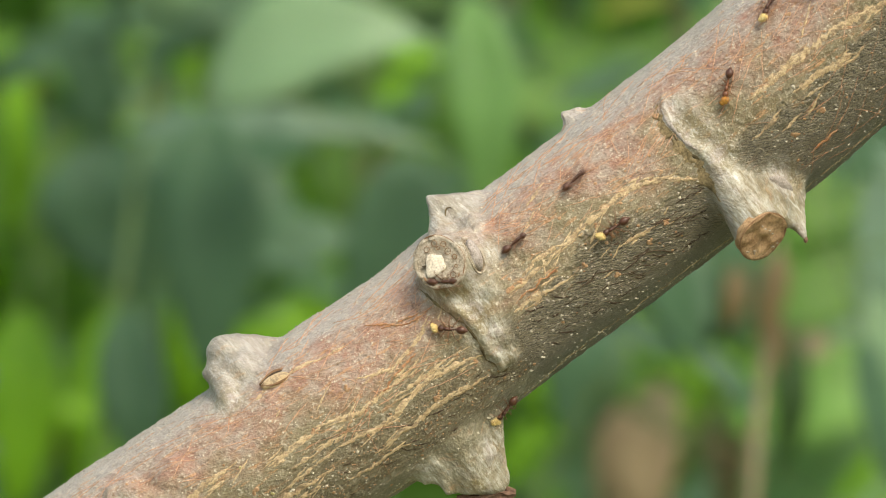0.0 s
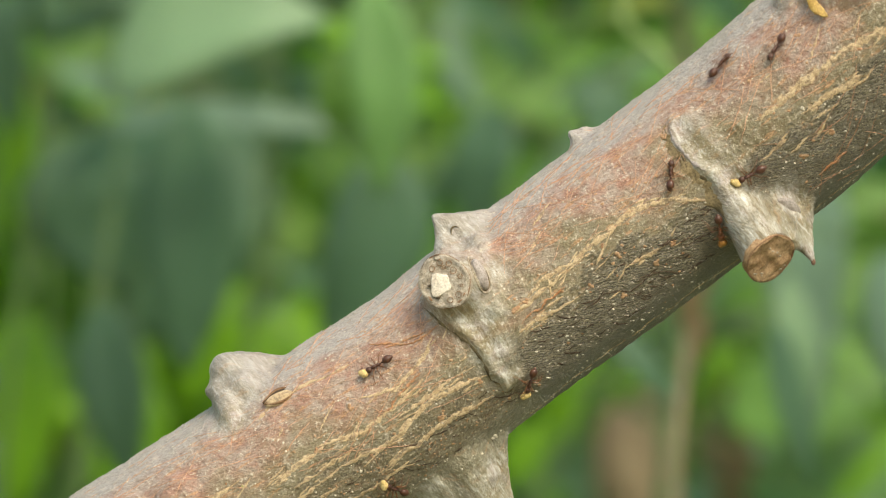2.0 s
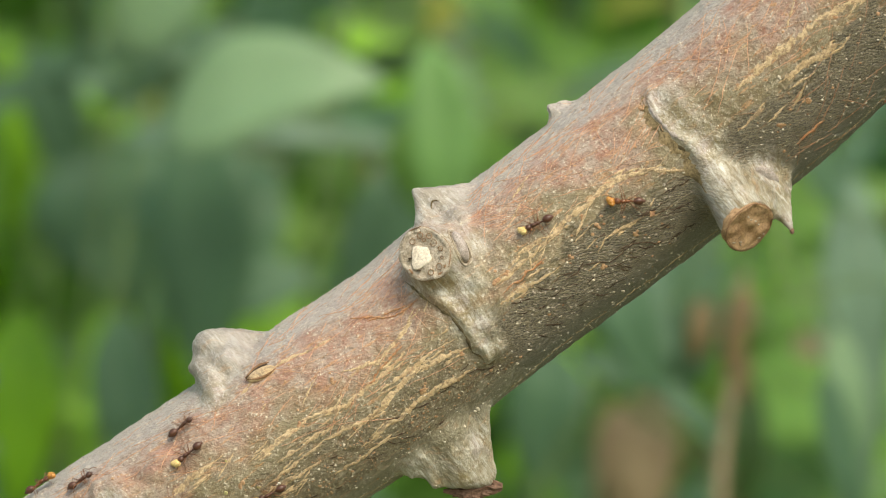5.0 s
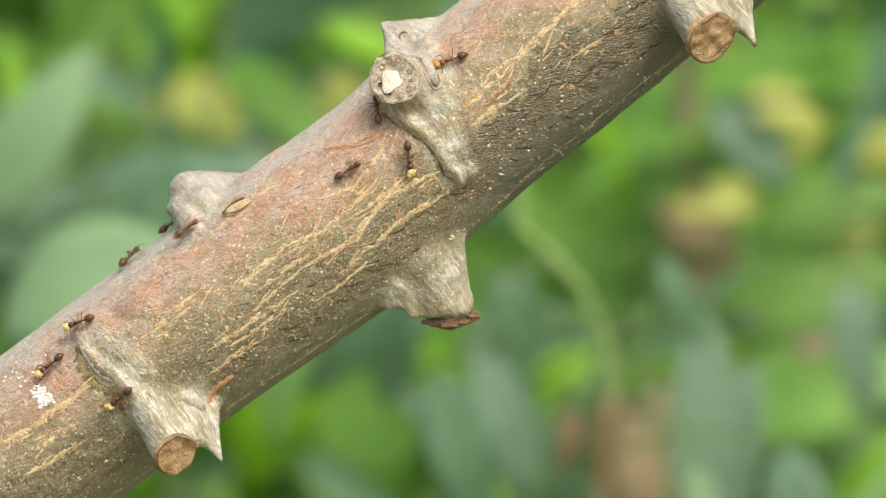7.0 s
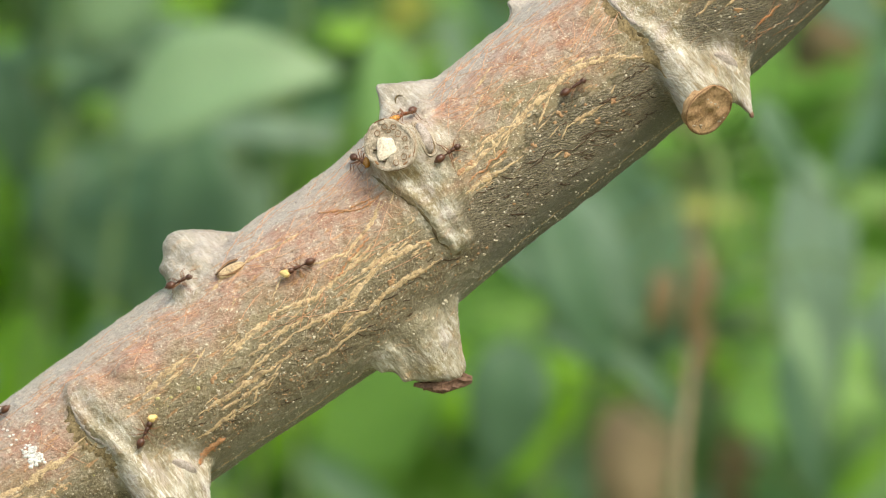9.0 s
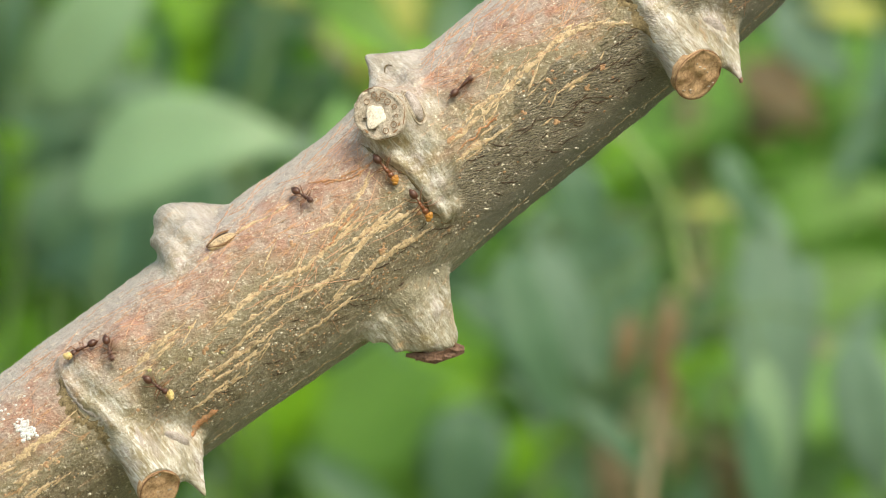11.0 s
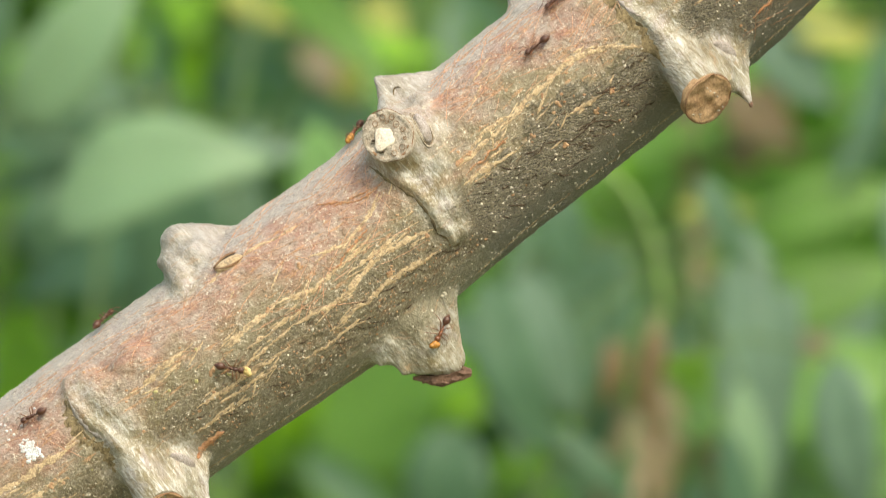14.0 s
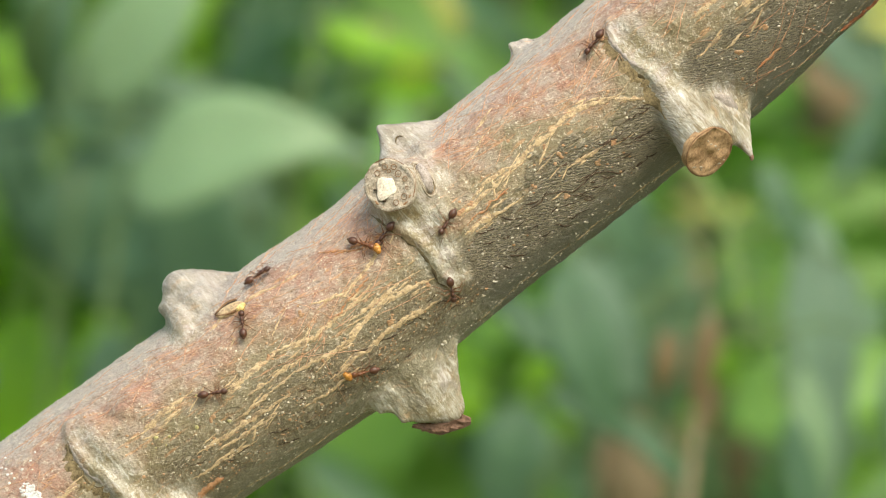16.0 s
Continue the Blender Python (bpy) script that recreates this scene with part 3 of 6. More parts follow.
for i, (row, wide) in enumerate(zip(FISSURES, FISSURE_WIDE)):
    part("bark_fissure", mesh_of("bark_fissure", *fissure(row, wide * 1.25, i + 1), CREAM), branch)
ORANGES = [[(-37.2, 48), (-35.2, 46.5), (-33.2, 46)], [(36.6, 44), (40.3, 43)], [(-11.0, -39), (-7.1, -22), (-4.2, -22)], [(-9.8, -30), (-5.6, -24)], [(-14, 2), (-8.5, -6)], [(3.0, 8), (9.0, 6)]]
for i, row in enumerate(ORANGES):
    part("bark_fissure", mesh_of("bark_fissure", *ribbon(row, (1.0, 0.35, 0.3, 0.28, 0.35, 0.3)[i], 0.00013 if i else 0.00022, 0.5, 40 + i, i == 0), ORANGE), branch, "orange-brown torn bark fissure")

rng = random.Random(5)


def ribbons(name, rows, material):
    for row in (r for r in rows if r[1]):
        part(name, mesh_of(name, *row, material), branch)


rows = []
for i in range(80):
    a, p = rng.uniform(-62, 58), rng.gauss(8, 19)
    if -3 < a < 5 and p < 12 or 25 < a < 34 and p > -20 or -48 < a < -38 and p > -20:
        continue
    n = rng.uniform(0.7, 3.4)
    lean = rng.gauss(-1.5, 2.2)
    rows.append(ribbon([(a, p), (a + n * 0.5, p + lean), (a + n, p + 2 * lean)], rng.uniform(0.16, 0.45), rng.uniform(0.00003, 0.00006), 0.6, 100 + i, False, 0.15))
ribbons("bark_fissure", rows, CREAM)

# thin red fibres that cross the red flank
FIBRE = streaky("red_fibre", (0.53, 0.27, 0.155), (0.61, 0.39, 0.265), (0.42, 0.18, 0.10))
rows = []
for count, a0, a1, p0, p1 in ((95, 4, 28, -64, -8), (70, -27, -2, -62, -2), (48, 29, 52, -60, 8), (36, -58, -29, -66, -10), (20, 33, 46, 15, 60), (24, -26, -8, -4, 16)):
    for i in range(count):
        a, p = rng.uniform(a0, a1), rng.uniform(p0, p1)
        way, n = rng.gauss(-0.1, 0.55), rng.uniform(1.8, 7.5)
        bend = rng.gauss(0, 0.12)
        pts = [(a + n * t * math.cos(way + bend * t), p + n * t * math.sin(way + bend * t) / 0.175) for t in (0, 0.35, 0.7, 1.0)]
        rows.append(ribbon(pts, rng.uniform(0.07, 0.14), 0.00005, 0.3, 400 + len(rows), False, 0.12))
ribbons("bark_fibre", rows, FIBRE)


def grains(count, sizes, spread, seed, flat=0.5):
    """Little warts sunk in the bark."""
    r = random.Random(seed)
    out = []
    for _ in range(count):
        a, p = spread(r)
        place, n = on_bark(a, p)
        if node_mask(local(place)) > 0.45:
            continue
        s = sizes(r) * 0.001
        turn = n.to_track_quat("Z", "Y").to_matrix()
        out.append(ball(place, (s, s * r.uniform(0.6, 1.1), s * flat), turn, 6, 4))
    return out


PALE_WART = mottled("pale_wart", (0.50, 0.44, 0.33), (0.64, 0.58, 0.48), 1500, 0.8)
TAN_WART = mottled("tan_wart", (0.36, 0.19, 0.10), (0.47, 0.30, 0.17), 1500, 0.8)
part("bark_specks", mesh_of("bark_specks", *joined(grains(2000, lambda r: min(0.14, 0.04 + r.expovariate(32)), lambda r: (r.uniform(-66, 64), r.uniform(-100, 105)), 3)), PALE_WART), branch, "pale specks strewn over the bark", "stuff")
part("bark_specks", mesh_of("bark_specks", *joined(grains(900, lambda r: min(0.2, 0.06 + r.expovariate(24)), lambda r: (r.uniform(-66, 64), r.gauss(48, 20)), 4)), PALE_WART), branch, "pale specks along the underside", "stuff")
part("tan_specks", mesh_of("tan_specks", *joined(grains(300, lambda r: r.uniform(0.07, 0.24), lambda r: (r.uniform(-66, 64), r.gauss(15, 30)), 6, 0.2)), TAN_WART), branch, "small tan corky specks on the bark", "stuff")

part("edge_specks", mesh_of("edge_specks", *joined(grains(420, lambda r: r.uniform(0.06, 0.14), lambda r: (r.uniform(-66, 64), r.gauss(71, 2.2)), 9)), PALE_WART), branch, "a line of pale specks along the lower side", "stuff")
part("edge_specks", mesh_of("edge_specks", *joined(grains(520, lambda r: min(0.2, 0.06 + r.expovariate(26)), lambda r: (r.uniform(-66, 64), r.gauss(-88, 7)), 19, 0.7)), mottled("grey_wart", (0.24, 0.22, 0.19), (0.46, 0.43, 0.38), 1500, 0.9)), branch, "grey specks roughening the crown of the stem", "stuff")
# the thin pale seam along the lower side, broken here and there, and the torn red strip further up
seam_rng = random.Random(61)
seam = []
for row in ([(-66, 70), (-56, 71), (-47, 72)], [(-37, 69), (-30, 71), (-24, 72), (-17, 73)], [(-2, 73), (4, 71), (11, 69), (18, 70), (24, 71)], [(34, 71), (42, 70), (54, 70)]):
    aa, pp = zip(*row)
    a = aa[0]
    while a < aa[-1] - 1:
        n_ = seam_rng.uniform(1.2, 5.0)
        p = float(np.interp(a, aa, pp)) + seam_rng.gauss(0, 0.8)
        seam.append(ribbon([(a, p), (a + n_, float(np.interp(a + n_, aa, pp)) + seam_rng.gauss(0, 0.8))], seam_rng.uniform(0.12, 0.3), 0.00006, 0.7, seam_rng.randrange(9999), False, 0.2))
        a += n_ * seam_rng.uniform(0.75, 1.25)
ribbons("bark_seam", seam, CREAM)
TORN_RED = streaky("torn_red_bark", (0.30, 0.09, 0.04), (0.40, 0.17, 0.08), (0.12, 0.04, 0.02))
part("torn_strip", mesh_of("torn_strip", *ribbon([(46.6, 74), (49.4, 79), (53, 83), (57, 84)], 1.1, 0.00025, 0.6, 77, True, 0.3), TORN_RED), branch, "torn red-brown strip of bark")
# yellow dots of lichen on the old length
LICHEN = mottled("yellow_lichen", (0.34, 0.31, 0.12), (0.45, 0.41, 0.19), 1500, 0.9)
part("lichen_dots", mesh_of("lichen_dots", *joined(grains(10, lambda r: r.uniform(0.1, 0.3), lambda r: (r.gauss(-35, 3.5), r.gauss(10, 9)), 17, 0.2)), LICHEN), branch, "yellow dots of lichen on the bark", "stuff")
# single lenticels
for i, (a, p) in enumerate([(13.3, 32), (17.9, 28), (20.3, 23), (3.2, -1), (-3.8, 20), (-9.4, 24), (4.9, 0), (15.1, 8), (-21.7, -2), (-16.3, -12), (-30.5, 9), (40.0, 26), (36.4, 27), (-51, 8), (43, -30), (26, -33)]):
    place, n = on_bark(a, p)
    turn = n.to_track_quat("Z", "Y").to_matrix()
    pieces = [ball(place + turn @ Vector((rng.gauss(0, 0.15), rng.gauss(0, 0.15), 0)) * 0.001, (0.00024 * rng.uniform(0.6, 1.3), 0.00022 * rng.uniform(0.6, 1.3), 0.00006), turn, 8, 5) for _ in range(5)]
    part("lenticel", mesh_of("lenticel", *joined(pieces), TAN_WART), branch)
for a, p, s in ((1.9, 50, 0.30), (-6.2, 62, 0.42), (6.1, 32, 0.2), (13.4, 59, 0.26), (0.1, 54, 0.24), (21, 48, 0.25), (-30, 44, 0.22)):
    place, n = on_bark(a, p)
    turn = n.to_track_quat("Z", "Y").to_matrix()
    pieces = [ball(place + turn @ Vector((rng.gauss(0, 0.5) * s, rng.gauss(0, 0.3) * s, 0)) * 0.001, (0.0006 * s, 0.0004 * s, 0.0003 * s), turn, 7, 5) for _ in range(4)]
    part("white_flake", mesh_of("white_flake", *joined(pieces), PALE_WART), branch)


# ---- cut faces and scars ----
def disc(centre, normal, radius, squash=1.0, lean=0.0, dome=0.0002, rings=7, sides=40, uneven=0.06, seed=1):
    """A slightly uneven wooden cut, given in millimetres, with a turned-over rim."""
    nrm = (ALONG * normal[0] + ACROSS * normal[1] + FRONT * normal[2]).normalized()
    x = (ALONG - nrm * ALONG.dot(nrm)).normalized()
    y = nrm.cross(x)
    mid = at(*centre)
    verts, faces = [mid + nrm * 0.0], []
    for i in range(1, rings + 2):
        t = min(i / rings, 1.0)
        drop = 0.0 if i <= rings else -0.0009
        for k in range(sides):
            ang = 2 * math.pi * k / sides
            r = radius * 0.001 * t * (1 + uneven * noise.noise((math.cos(ang) * 1.3 + seed, math.sin(ang) * 1.3, 0)))
            u, v = math.cos(ang + lean) * r, math.sin(ang + lean) * r * squash
            rise = dome * noise.noise((u * 900, v * 900, seed)) + (0.00015 if i == rings else 0) + drop
            verts.append(mid + x * u + y * v + nrm * rise)
    for k in range(sides):
        faces.append((0, 1 + k, 1 + (k + 1) % sides))
    for i in range(rings):
        for k in range(sides):
            j = (k + 1) % sides
            faces.append((1 + i * sides + k, 1 + i * sides + j, 1 + (i + 1) * sides + j, 1 + (i + 1) * sides + k))
    return verts, faces, (mid, x, y, nrm)


WOOD = mottled("cut_wood", (0.27, 0.155, 0.075), (0.43, 0.28, 0.155), 700, 0.75, 0.7, 0.0002)
RIM = mottled("cut_rim", (0.16, 0.08, 0.035), (0.27, 0.15, 0.075), 900, 0.8, 0.6, 0.0002)
PITH = mottled("pith", (0.62, 0.53, 0.42), (0.76, 0.68, 0.57), 900, 0.9, 0.5, 0.0002)
GREY_WOOD = mottled("weathered_wood", (0.27, 0.215, 0.15), (0.50, 0.44, 0.36), 1000, 0.85, 0.7, 0.0003)
DARK = mottled("dark_crack", (0.05, 0.03, 0.018), (0.09, 0.06, 0.035), 900, 0.9)


def loop(frame_, radius, thick, squash=1.0, seed=0, sides=36):
    mid, x, y, nrm = frame_
    pts, rad = [], []
    for k in range(sides + 1):
        ang = 2 * math.pi * k / sides
        r = radius * (1 + 0.06 * noise.noise((math.cos(ang) * 1.3 + seed, math.sin(ang) * 1.3, 0)))
        pts.append(mid + x * math.cos(ang) * r + y * math.sin(ang) * r * squash)
        rad.append(thick * (0.8 + 0.5 * abs(noise.noise((ang, seed, 2)))))
    return tube(pts, rad, 6, False)


for name_, c, k in (("upper", CUTS[0][0], 1.0), ("lower", CUTS[1][0], 0.82)):
    v, f, fr = disc(c, STUB_WAY, 2.85 * k, 0.98, 0.0, 0.00035, 10, 48, 0.1, 3 * k)
    cut = part("cut_face", mesh_of("cut_face", v, f, WOOD), branch, "flat brown cut across a side shoot")
    part("rim", mesh_of("rim", *loop(fr, 0.00285 * k, 0.0001, 0.98, 3 * k), RIM), cut)
    pieces = []
    for i in range(9):
        ang, r = rng.uniform(0, 6.28), 0.0025 * k * math.sqrt(rng.random())
        p = fr[0] + fr[1] * math.cos(ang) * r + fr[2] * math.sin(ang) * r + fr[3] * 0.00005
        pieces.append(ball(p, (rng.uniform(0.00008, 0.0003), 0.0001, 0.00009), None, 6, 4))
    part("sawdust", mesh_of("sawdust", *joined(pieces), GREY_WOOD), cut)

v, f, fr = disc(CUTS[2][0], CUTS[2][1], 2.62, 1.1, 0.0, 0.0003, 8, 44, 0.08, 8)
face = part("cut_face", mesh_of("cut_face", v, f, GREY_WOOD), branch, "weathered grey cut with pores round a white pith")
part("rim", mesh_of("rim", *loop(fr, 0.00262, 0.00006, 1.1, 8), RIM), face)
lump_v, lump_f = ball((0, 0, 0), (0.00125, 0.00105, 0.00016), Matrix((fr[1], fr[2], fr[3])).transposed(), 16, 9)
pith_at = fr[0] - fr[1] * 0.0005 + fr[3] * 0.0001
lump_v = [pith_at + q * (1 + 0.45 * noise.noise(q * 1000 + Vector((3, 1, 7)))) for q in lump_v]
part("pith", mesh_of("pith", lump_v, lump_f, PITH), face, "white crumbling pith")
flake_rng = random.Random(23)
for i in range(26):
    ang = flake_rng.uniform(0, 6.28)
    mid = fr[0] + (fr[1] * math.cos(ang) + fr[2] * math.sin(ang) * 1.1) * 0.00262 * flake_rng.uniform(0.86, 1.0)
    v, f = ball(mid, (flake_rng.uniform(0.0002, 0.00055), flake_rng.uniform(0.0001, 0.0002), 0.00006), Matrix.Rotation(ang + 1.57, 3, fr[3]) @ Matrix((fr[1], fr[2], fr[3])).transposed(), 7, 5)
    part("rim_flake", mesh_of("rim_flake", v, f, (GREY_WOOD, RIM, GREY_WOOD)[i % 3]), face)
pieces = [ball(fr[0] + fr[1] * s * 0.00105 + fr[2] * h * 0.00105 + fr[3] * 0.0001, (0.00022, 0.0003, 0.0001), None, 8, 5) for s, h in ((-1.42, 0.6), (-1.40, -0.9))]
part("pith_crack", mesh_of("pith_crack", *joined(pieces), DARK), face)
for i, (u, v_, wide) in enumerate(((0.84, 1.85, 0.30), (1.59, 1.19, 0.28), (1.52, 0.29, 0.33), (-0.21, 1.86, 0.30), (-0.58, -1.97, 0.30), (0.48, -2.05, 0.32), (1.75, -0.64, 0.24), (1.3, -1.5, 0.16), (0.9, 1.2, 0.18))):
    mid = fr[0] + (fr[1] * u + fr[2] * v_) * 0.00098 + fr[3] * 0.00016
    part("pore", mesh_of("pore", *loop((mid, fr[1], fr[2], fr[3]), wide * 0.001, 0.000045, 1.0, i, 14), RIM), face)

BUD = mottled("bud_scale", (0.24, 0.20, 0.17), (0.42, 0.37, 0.34), 1500, 0.5, 0.5, 0.0002)
# brown of the scars, and of the shade painted along the lips
LIP = mottled("cork_and_shade", (0.07, 0.05, 0.025), (0.22, 0.165, 0.085), 700, 0.9)
# the oval bud scar beside it
core = at(2.6, -5.9, 30)
place, nrm = SKIN.ray_cast(core, -FRONT, 0.1)[:2]
nrm = (nrm if nrm.dot(FRONT) > 0 else -nrm).lerp(FRONT, 0.5).normalized()
x = ACROSS * 0.97 - ALONG * 0.23
x = (x - nrm * x.dot(nrm)).normalized()
y = nrm.cross(x)
bud = part("bud_scar", mesh_of("bud_scar", *ball(place - nrm * 0.0001, (0.0017, 0.00072, 0.0006), Matrix((x, y, nrm)).transposed(), 18, 9), BUD), branch, "small oval bud scar")
for reach, thick_, lift, mat in ((0.00205, 0.00013, 0.00002, GREY_WOOD), (0.00178, 0.00006, 0.00001, LIP)):
    ring = []
    for k in range(37):
        ang = 2 * math.pi * k / 36
        p = place + x * math.cos(ang) * reach + y * math.sin(ang) * reach * (0.48 + 0.04 * noise.noise((math.cos(ang), math.sin(ang), 2)))
        hit = SKIN.ray_cast(p + nrm * 0.004, -nrm, 0.01)[0]
        ring.append((hit or p) + nrm * lift)
    part("rim", mesh_of("rim", *tube(ring, [thick_ * (0.7 + 0.5 * abs(noise.noise((k * 0.35, 3, 1)))) for k in range(37)], 6, False), mat), bud)

# the eye-shaped scar near the grey knob
place, nrm = on_bark(-21.7, -43)
x = (ALONG * 0.98 + ACROSS * 0.38)
x = (x - nrm * x.dot(nrm)).normalized()
y = nrm.cross(x)
y = -y if y.dot(ACROSS) > 0 else y
lid, under = [], []
for i in range(15):
    t = -1 + 2 * i / 14
    lid.append(place + x * t * 0.0019 + y * 0.00105 * (1 - t * t) + nrm * 0.00022)
    under.append(place + x * t * 0.0019 - y * 0.00085 * (1 - t * t) + nrm * 0.00008)
eye_v, eye_f = ball(place - nrm * 0.0001, (0.0019, 0.00095, 0.0005), Matrix((x, y, nrm)).transposed(), 20, 9)
scar = part("bark_scar", mesh_of("bark_scar", eye_v, eye_f, CREAM), branch, "eye-shaped cream scar with a dark slit")
part("lid", mesh_of("lid", *tube(lid, [0.00006 + 0.00018 * (1 - abs(-1 + 2 * i / 14)) for i in range(15)], 8), RIM), scar)
part("lid", mesh_of("lid", *tube(under, [0.00006 + 0.0001 * (1 - abs(-1 + 2 * i / 14)) for i in range(15)], 8), RIM), scar)
part("slit", mesh_of("slit", *tube([p - y * 0.00022 - nrm * 0.0000 for p in lid], [0.00003 + 0.00013 * (1 - abs(-1 + 2 * i / 14)) for i in range(15)], 8), DARK), scar)
part("slit", mesh_of("slit", *tube([p - y * 0.00055 - nrm * 0.0000 for p in lid], [0.00002 + 0.00005 * (1 - abs(-1 + 2 * i / 14)) for i in range(15)], 8), RIM), scar)

for i, row in enumerate(([(-20.6, -41), (-18.8, -40), (-16.4, -37), (-13.6, -35)], [(-24.9, -38), (-23.6, -41), (-22.6, -42)])):
    part("tail", mesh_of("tail", *ribbon(row, (0.6, 0.5)[i], 0.00005, 0.7, 970 + i, True, 0.3), CREAM), scar)

# dark creases in the lower bark
for i, row in enumerate(([(11.0, 22), (12.6, 26), (14.1, 33), (17.6, 31)], [(16.2, 30), (18.2, 36), (19.2, 44)], [(9.0, 25), (10.6, 24), (12.0, 21)])):
    part("bark_crack", mesh_of("bark_crack", *ribbon(row, 0.2, 0.00006, 0.6, 900 + i, True), DARK), branch)
# brown ribbons that paint the shadow beside the middle node's overhanging tongue
for i, row in enumerate(([(-4.2, -36), (-3.6, -20), (-3.4, -14), (-2.55, -1), (-2.5, 11), (-2.95, 24), (-2.5, 30), (-2.8, 37)], [(-2.8, 36), (-2.0, 39), (-1.4, 37)])):
    part("bark_crack", mesh_of("bark_crack", *ribbon(row, 0.4, 0.00004, 0.8, 910 + i, True, 0.3), LIP), branch)

# short slanting cracks and pale crumbs in the dark wrinkled bark
crack_rng = random.Random(77)
for i in range(78):
    a, p = (crack_rng.uniform(3, 26), crack_rng.uniform(14, 46)) if i < 52 else (crack_rng.uniform(-36, -2), crack_rng.uniform(24, 50))
    way, n = crack_rng.gauss(0.38, 0.22), crack_rng.uniform(0.7, 2.6)
    row = [(a, p), (a + n * 0.5 * math.cos(way + 0.2), p + n * 0.5 * math.sin(way + 0.2) / 0.175), (a + n * math.cos(way), p + n * math.sin(way) / 0.175)]
    v, f = ribbon(row, crack_rng.uniform(0.12, 0.3), 0.00004, 0.9, 1200 + i)
    if f:
        part("bark_crack", mesh_of("bark_crack", v, f, DARK), branch)
part("bark_grit", mesh_of("bark_grit", *joined(grains(330, lambda r: r.uniform(0.05, 0.15), lambda r: (r.uniform(2, 28), r.uniform(10, 50)), 12, 0.4)), GREY_WOOD), branch, "pale crumbs in the dark wrinkled bark", "stuff")
part("bark_grit", mesh_of("bark_grit", *joined(grains(320, lambda r: r.uniform(0.06, 0.14), lambda r: (r.uniform(-40, 0), r.uniform(20, 52)), 13, 0.45)), TAN_WART), branch, "tan crumbs on the older bark", "stuff")

# brown dried tissue under the bottom node, and painted shade under the lips of the nodes
BROWN = mottled("dry_tissue", (0.10, 0.055, 0.035), (0.21, 0.12, 0.08), 900, 0.85, 0.7, 0.0003)
torn = [(-14.1, 13.5, 2.6), (-13.4, 14.2, 2.6), (-12.7, 14.9, 2.6), (-11.9, 15.5, 2.5), (-11.1, 15.8, 2.3), (-10.3, 16.0, 2.1), (-9.6, 16.3, 2.0), (-8.9, 16.9, 1.9)]
jag = lambda i, ang: 1 + 0.7 * noise.noise((i * 1.9, math.cos(ang) * 2.1, math.sin(ang) * 2.1))
part("dry_tip", mesh_of("dry_tip", *tube([at(*p) for p in torn], [0.0002, 0.0004, 0.0005, 0.0006, 0.0006, 0.0007, 0.0007, 0.0003], 12, True, jag), BROWN, False), branch, "torn red-brown tip of the lower node")
flakes = [tube([at(a, b, 2.9), at(a + 0.5, b + 0.55, 2.9)], [0.0003, 0.00008], 5, True, jag) for a, b in ((-13.5, 14.4), (-12.8, 15.2), (-12.0, 15.8), (-11.0, 16.2))]
part("dry_flake", mesh_of("dry_flake", *joined(flakes), BROWN, False), branch)
part("stipule_tip", mesh_of("stipule_tip", *ball(at(30.9, 13.25, 8.2), (0.00025, 0.00022, 0.00035), None, 10, 6), BROWN), branch)
# flat olive-tan ribbons, their dark colour giving the shade of an undercut
OLIVE_SHADE = mottled("lip_hollow", (0.10, 0.07, 0.03), (0.32, 0.24, 0.13), 800, 0.9)
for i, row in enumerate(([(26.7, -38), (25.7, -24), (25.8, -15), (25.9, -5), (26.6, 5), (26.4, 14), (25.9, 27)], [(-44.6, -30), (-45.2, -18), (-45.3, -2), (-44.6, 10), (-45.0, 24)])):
    part("lip_hollow", mesh_of("lip_hollow", *ribbon(row, 1.5, 0.00003, 0.9, 930 + i, True, 1.0), OLIVE_SHADE), branch)
# dark line along each stub lip, the overhang's shade put into colour
for i, row in enumerate(([(26.8, -36), (26.1, -24), (26.3, -16), (26.3, -6), (27.0, 4), (26.8, 12)], [(-44.1, -28), (-44.8, -18), (-44.8, -2), (-44.1, 9)])):
    part("bark_crack", mesh_of("bark_crack", *ribbon(row, 0.42, 0.00003, 0.7, 940 + i, True, 0.3), LIP), branch)
# the raised, frayed edges of the lips
for i, row in enumerate(([(27.0, -33), (26.6, -24), (26.7, -17), (26.8, -8), (27.4, 0)], [(-43.9, -27), (-44.4, -18), (-44.3, -6), (-43.6, 4)])):
    part("lip", mesh_of("lip", *ribbon(row, 0.55, 0.00007, 0.9, 950 + i, True, 0.3), BUD), branch)
# dormant buds in the axils of the cut shoots
for a, b in ((32.2, 7.2), (-38.5, 5.6)):
    place = SKIN.ray_cast(at(a, b, 30), -FRONT, 0.1)[0]
    nrm = (FRONT + ACROSS * 0.6).normalized()
    x = (ACROSS * 0.95 + ALONG * 0.3)
    x = (x - nrm * x.dot(nrm)).normalized()
    y = nrm.cross(x)
    bud = part("bud", mesh_of("bud", *ball(place - nrm * 0.00008, (0.0016, 0.0007, 0.00032), Matrix((x, y, nrm)).transposed(), 18, 10), BUD), branch, "small grey dormant bud")
# small brown leaf scar on the thorn
place, nrm = SKIN.ray_cast(at(3.0, -11.1, 30), -FRONT, 0.1)[:2]
scar_arc = [place + (ALONG * (u - 0.1) - ACROSS * (0.35 - 1.6 * (u - 0.25) ** 2)) * 0.001 + FRONT * 0.00005 for u in (-0.5, -0.25, 0.0, 0.25, 0.5, 0.75)]
